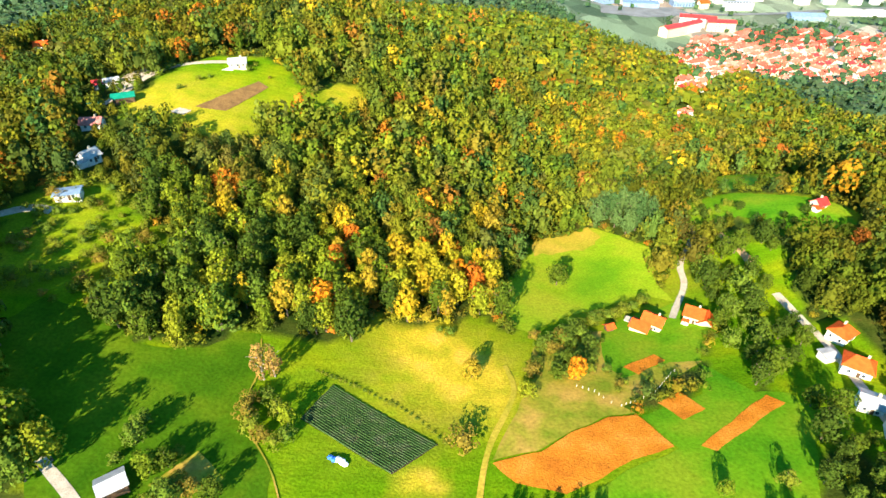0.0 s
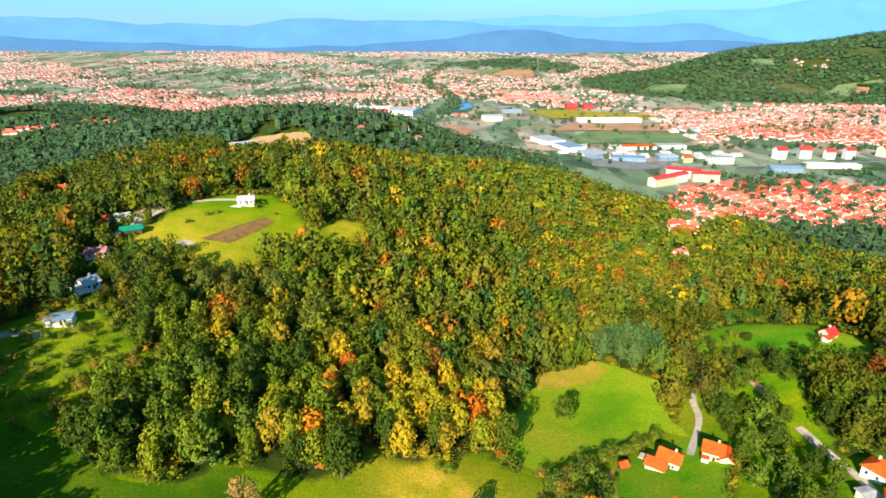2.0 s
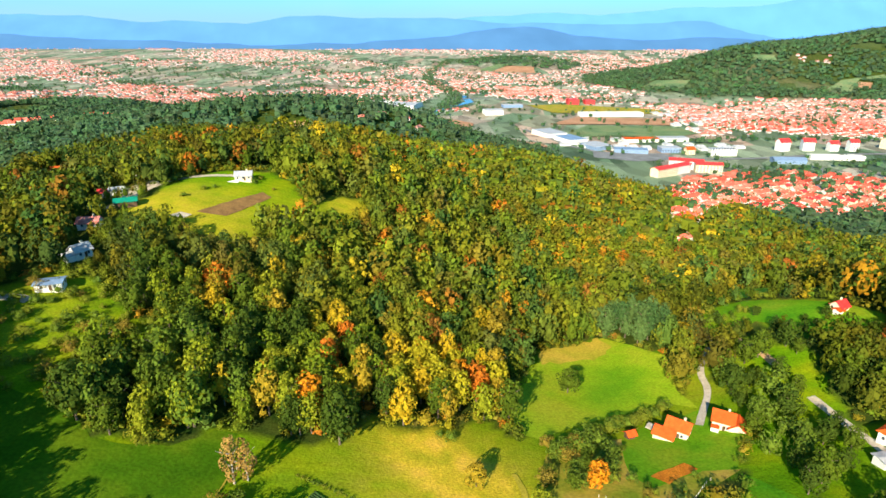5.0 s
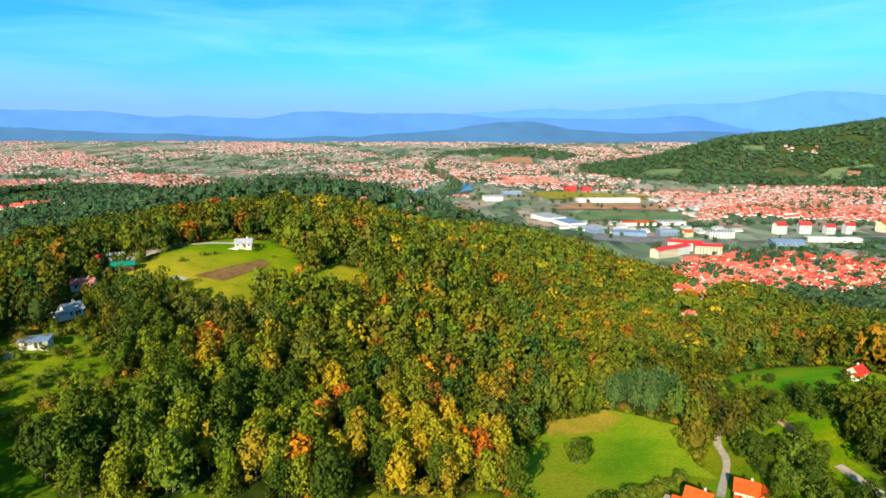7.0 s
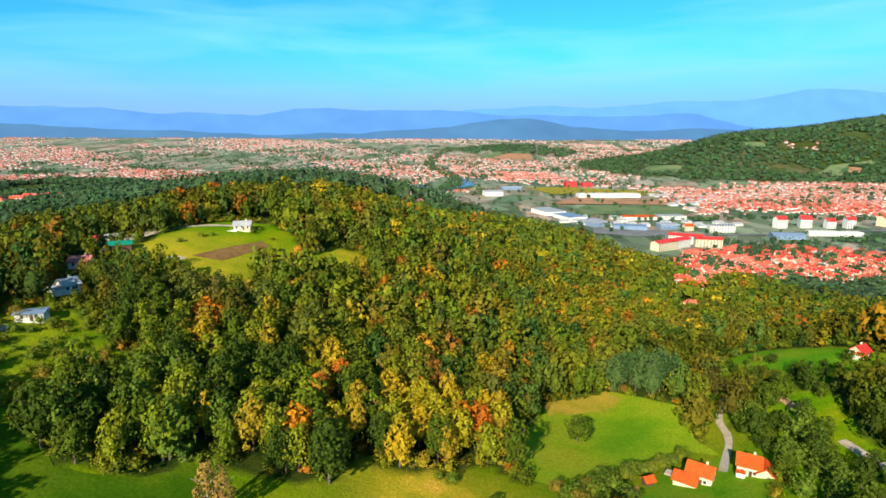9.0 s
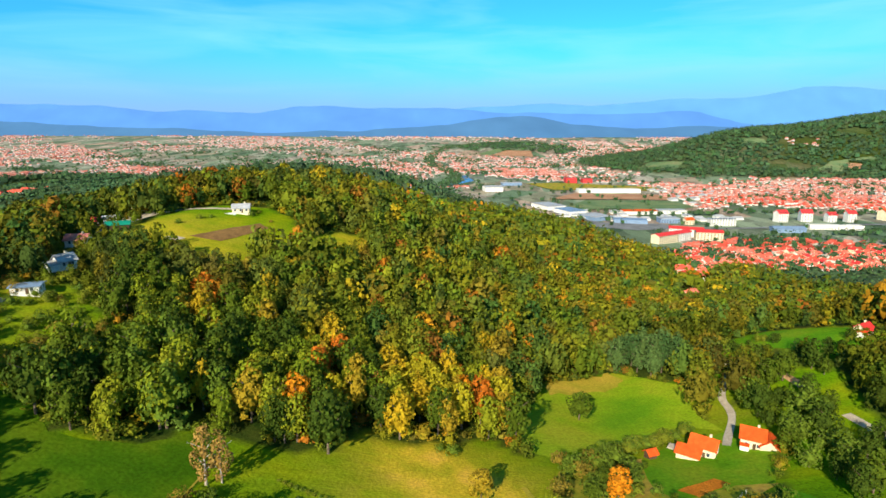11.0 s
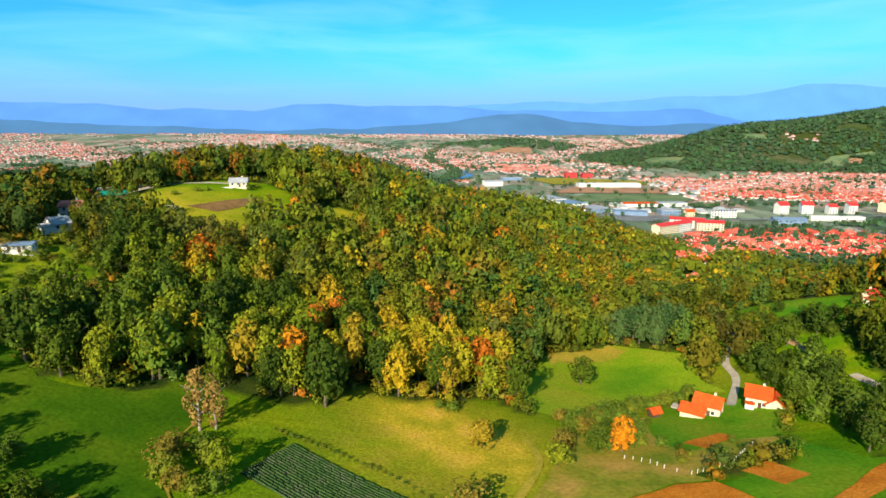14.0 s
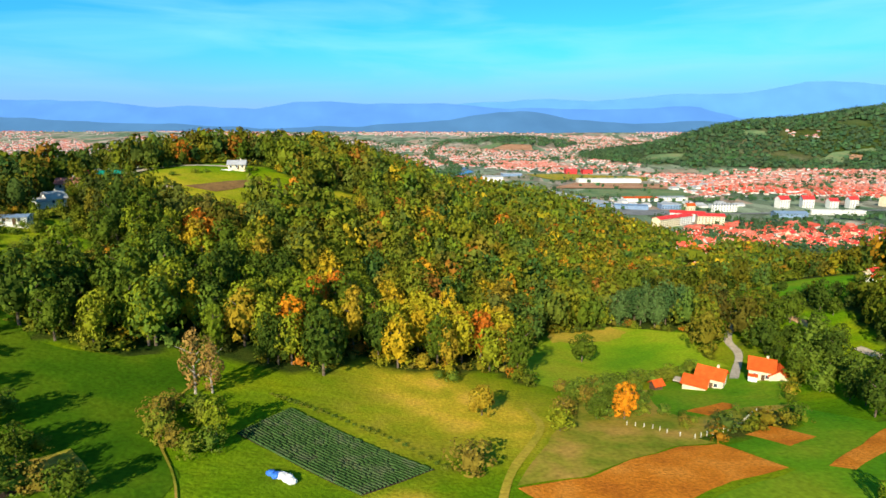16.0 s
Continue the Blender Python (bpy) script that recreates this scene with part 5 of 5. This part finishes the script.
VARIANTS = []
for k, (w, d, h, rise, hip, wm_, rm) in enumerate([(9.5, 8.5, 3.8, 3.2, 0, M_TOWNWALL, M_ROOF_TOWN), (9, 8.5, 3.4, 2.8, 2.8, M_TOWNWALL, M_ROOF_TOWN), (11, 9, 4.6, 3.6, 0, M_TOWNWALL, M_ROOF_TOWN), (8, 8, 3.2, 3.2, 0, M_WHITE, M_ROOF_TOWN),
                                                   (13, 8.5, 4.6, 3.0, 3.2, M_WHITE, M_ROOF_TOWN), (10, 8, 5.6, 2.8, 0, M_CREAM, M_ROOF_RED)]):
    ob = new("town_house")
    part("wall", gable_walls(w, d, h, 0.01 if hip else rise), wm_, ob)
    part("roof", gable_roof(w, d, h, rise, hip=hip, over=0.55), rm, ob)
    part("chimney", box(0.8, 0.8, 2.0, w * 0.2, d * 0.15, h + rise * 0.55), M_CREAM, ob)
    for s in range(2 if h > 4.5 else 1):
        for i in (-1, 1):
            part("window", box(1.3, 0.14, 1.5, i * w / 4, -d / 2 - 0.05, 0.9 + 2.7 * s), M_GLASS, ob)
    tagged(ob, "white house with %s roof on a dense town street" % ("a red" if rm == M_ROOF_RED else "an orange hipped" if hip else "an orange gabled"), "house", "town houses")
    VARIANTS.append(ob)


def town_grid(poly, sx, sy, turn, jitter=1.6, keep=0.92):
    px, py = [p[0] for p in poly], [p[1] for p in poly]
    cx, cy = sum(px) / len(px), sum(py) / len(py)
    R = max(max(px) - min(px), max(py) - min(py))
    out = []
    c, s = math.cos(radians(turn)), math.sin(radians(turn))
    for i in range(int(-R / sx), int(R / sx) + 1):
        for j in range(int(-R / sy), int(R / sy) + 1):
            u, v = i * sx + random.uniform(-jitter, jitter), j * sy + (3 * (i // 2)) % sy + random.uniform(-jitter, jitter)
            x, y = cx + c * u - s * v, cy + s * u + c * v
            if random.random() < keep and inside(poly, np.array([x]), np.array([y]))[0]:
                out.append((x, y, turn + random.choice((0, 0, 90)) + random.uniform(-6, 6)))
    return out


T_MAIN = [(330, 800), (352, 845), (470, 895), (560, 900), (677, 850), (720, 770), (560, 600), (480, 590), (419, 622), (395, 645), (343, 650), (282, 620), (278, 722)]
spots = town_grid(T_MAIN, 12.5, 15.5, 28, 2.4, 0.84) + [(200, 478, 30), (206, 484, 20), (216, 496, 40), (224, 505, 35), (229, 513, 30), (268, 590, 10), (275, 600, 20), (262, 605, 30), (283, 597, 20), (240, 563, 20), (250, 574, 30), (246, 590, 10), (257, 583, 30), (264, 573, 15), (252, 600, 25)]
spots = [s for s in spots if not (abs(s[0] - np.interp(s[1], [640, 740, 840, 930], [470, 500, 560, 620])) < 7)]
random.shuffle(spots)
spots.sort(key=lambda s: s[1])
for i, (x, y, tn) in enumerate(spots[:300]):
    m = pose(x, y, float(land(x, y)), 0, 0, tn)
    if i < len(VARIANTS):
        VARIANTS[i].matrix_world = m
    else:
        copy_thing(VARIANTS[random.choice((0, 0, 1, 1, 2, 2, 3, 4, 5))], m)


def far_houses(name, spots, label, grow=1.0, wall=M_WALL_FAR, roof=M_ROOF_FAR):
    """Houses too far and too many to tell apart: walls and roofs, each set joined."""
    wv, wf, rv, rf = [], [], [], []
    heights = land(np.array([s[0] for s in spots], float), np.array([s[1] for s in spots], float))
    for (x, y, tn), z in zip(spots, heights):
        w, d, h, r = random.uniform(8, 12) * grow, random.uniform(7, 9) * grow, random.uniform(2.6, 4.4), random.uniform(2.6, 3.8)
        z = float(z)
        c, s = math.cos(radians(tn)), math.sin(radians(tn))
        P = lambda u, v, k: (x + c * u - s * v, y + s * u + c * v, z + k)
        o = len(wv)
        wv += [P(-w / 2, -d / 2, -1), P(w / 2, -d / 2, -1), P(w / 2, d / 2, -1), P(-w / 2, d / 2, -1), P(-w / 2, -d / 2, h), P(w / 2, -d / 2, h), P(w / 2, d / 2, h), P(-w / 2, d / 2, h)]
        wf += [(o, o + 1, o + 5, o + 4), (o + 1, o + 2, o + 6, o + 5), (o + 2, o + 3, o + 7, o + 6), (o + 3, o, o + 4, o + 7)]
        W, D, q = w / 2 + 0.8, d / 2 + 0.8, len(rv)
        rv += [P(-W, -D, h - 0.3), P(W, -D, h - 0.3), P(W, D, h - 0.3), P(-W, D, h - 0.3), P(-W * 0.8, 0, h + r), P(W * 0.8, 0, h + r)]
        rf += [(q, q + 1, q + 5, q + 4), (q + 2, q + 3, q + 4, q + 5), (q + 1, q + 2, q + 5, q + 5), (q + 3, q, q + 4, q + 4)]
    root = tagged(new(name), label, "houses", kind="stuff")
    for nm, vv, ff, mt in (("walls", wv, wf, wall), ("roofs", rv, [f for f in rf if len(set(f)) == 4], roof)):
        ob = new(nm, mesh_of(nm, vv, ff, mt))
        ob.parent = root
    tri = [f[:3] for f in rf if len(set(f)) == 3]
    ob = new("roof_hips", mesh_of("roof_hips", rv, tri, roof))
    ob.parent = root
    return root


far_houses("town_back", spots[300:], "red-roofed houses at the back of the town", 1.0, M_TOWNWALL, M_ROOF_TOWN)
far_houses("town_beyond", town_grid([(619, 1392), (760, 1480), (1071, 1430), (1150, 1200), (925, 1195), (823, 1257), (701, 1291), (600, 1320)], 19, 24, 10, 3), "red-roofed houses beyond the river", 0.9, M_TOWNWALL, M_ROOF_TOWN)
far_houses("works_sheds", town_grid([(235, 1090), (215, 1240), (330, 1210), (480, 1140), (640, 1120), (640, 1060), (330, 1075)], 26, 30, 8, 8, 0.5), "pale sheds and workshops along the main road", 1.7, M_WHITE, M_ROOF_GREY)
far_houses("road_sheds", town_grid([(560, 1290), (640, 1420), (760, 1560), (560, 1620), (610, 1480), (520, 1380)], 34, 40, 12, 10, 0.6), "pale workshops beside the valley fields", 2.0, M_WHITE, M_ROOF_GREY)
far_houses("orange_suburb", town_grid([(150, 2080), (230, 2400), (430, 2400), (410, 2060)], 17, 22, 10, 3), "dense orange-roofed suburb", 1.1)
far_houses("ridge_village", town_grid([(-790, 935), (-690, 930), (-650, 1090), (-635, 1260), (-730, 1275), (-760, 1100)], 19, 23, 15, 5, 0.62), "orange-roofed village on a low ridge", 1.0, M_TOWNWALL, M_ROOF_TOWN)
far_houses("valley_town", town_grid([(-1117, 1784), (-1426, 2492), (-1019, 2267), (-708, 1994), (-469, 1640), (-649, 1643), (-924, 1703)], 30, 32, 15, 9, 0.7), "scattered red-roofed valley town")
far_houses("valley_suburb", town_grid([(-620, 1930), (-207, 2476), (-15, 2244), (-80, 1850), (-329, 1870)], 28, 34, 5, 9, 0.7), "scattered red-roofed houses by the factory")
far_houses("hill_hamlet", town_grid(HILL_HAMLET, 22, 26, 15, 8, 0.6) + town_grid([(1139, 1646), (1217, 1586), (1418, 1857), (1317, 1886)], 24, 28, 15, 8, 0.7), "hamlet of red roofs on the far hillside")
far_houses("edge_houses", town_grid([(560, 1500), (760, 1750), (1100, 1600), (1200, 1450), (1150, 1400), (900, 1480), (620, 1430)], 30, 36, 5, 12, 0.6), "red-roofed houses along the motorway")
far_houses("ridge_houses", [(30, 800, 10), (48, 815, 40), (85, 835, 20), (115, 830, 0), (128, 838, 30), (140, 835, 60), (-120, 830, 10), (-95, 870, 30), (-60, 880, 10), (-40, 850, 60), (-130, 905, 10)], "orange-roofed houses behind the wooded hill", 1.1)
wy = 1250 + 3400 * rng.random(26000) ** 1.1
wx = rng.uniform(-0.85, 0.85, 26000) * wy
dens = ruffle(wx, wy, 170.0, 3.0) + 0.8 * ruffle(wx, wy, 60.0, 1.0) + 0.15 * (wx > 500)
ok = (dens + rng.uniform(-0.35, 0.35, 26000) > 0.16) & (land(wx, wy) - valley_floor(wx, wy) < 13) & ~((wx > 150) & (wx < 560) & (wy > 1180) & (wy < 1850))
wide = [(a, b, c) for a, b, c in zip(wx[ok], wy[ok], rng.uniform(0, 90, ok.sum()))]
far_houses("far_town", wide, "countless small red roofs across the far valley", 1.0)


# ---- far ranges ----
def range_mesh(name, dist, crest, base, material, label, x0, x1, rough):
    """A long mountain range across the view at a given distance: a ridge with folded slopes."""
    xs = np.linspace(x0, x1, 260)
    n = 14
    X = np.repeat(xs[:, None], n, 1)
    f = np.linspace(0, 1, n)[None, :]
    top = crest(xs)[:, None] + rough * (ruffle(xs * 1.0, xs * 0.3, 130.0) + 0.5 * ruffle(xs, xs * 0.2, 47.0, 1.0))[:, None]
    Z = base + (top - base) * f ** 1.2
    Y = dist - (1 - f) * 420 + 60 * ruffle(X, Z * 3, 140.0)
    me = mesh_of(name, np.stack([X, Y, Z], -1).reshape(-1, 3), grid_quads(260, n), material, True)
    return tagged(new(name, me), label, "mountains", kind="structure")


def crest_of(points):
    px, pz = zip(*points)
    return lambda x: np.interp(x, px, pz)


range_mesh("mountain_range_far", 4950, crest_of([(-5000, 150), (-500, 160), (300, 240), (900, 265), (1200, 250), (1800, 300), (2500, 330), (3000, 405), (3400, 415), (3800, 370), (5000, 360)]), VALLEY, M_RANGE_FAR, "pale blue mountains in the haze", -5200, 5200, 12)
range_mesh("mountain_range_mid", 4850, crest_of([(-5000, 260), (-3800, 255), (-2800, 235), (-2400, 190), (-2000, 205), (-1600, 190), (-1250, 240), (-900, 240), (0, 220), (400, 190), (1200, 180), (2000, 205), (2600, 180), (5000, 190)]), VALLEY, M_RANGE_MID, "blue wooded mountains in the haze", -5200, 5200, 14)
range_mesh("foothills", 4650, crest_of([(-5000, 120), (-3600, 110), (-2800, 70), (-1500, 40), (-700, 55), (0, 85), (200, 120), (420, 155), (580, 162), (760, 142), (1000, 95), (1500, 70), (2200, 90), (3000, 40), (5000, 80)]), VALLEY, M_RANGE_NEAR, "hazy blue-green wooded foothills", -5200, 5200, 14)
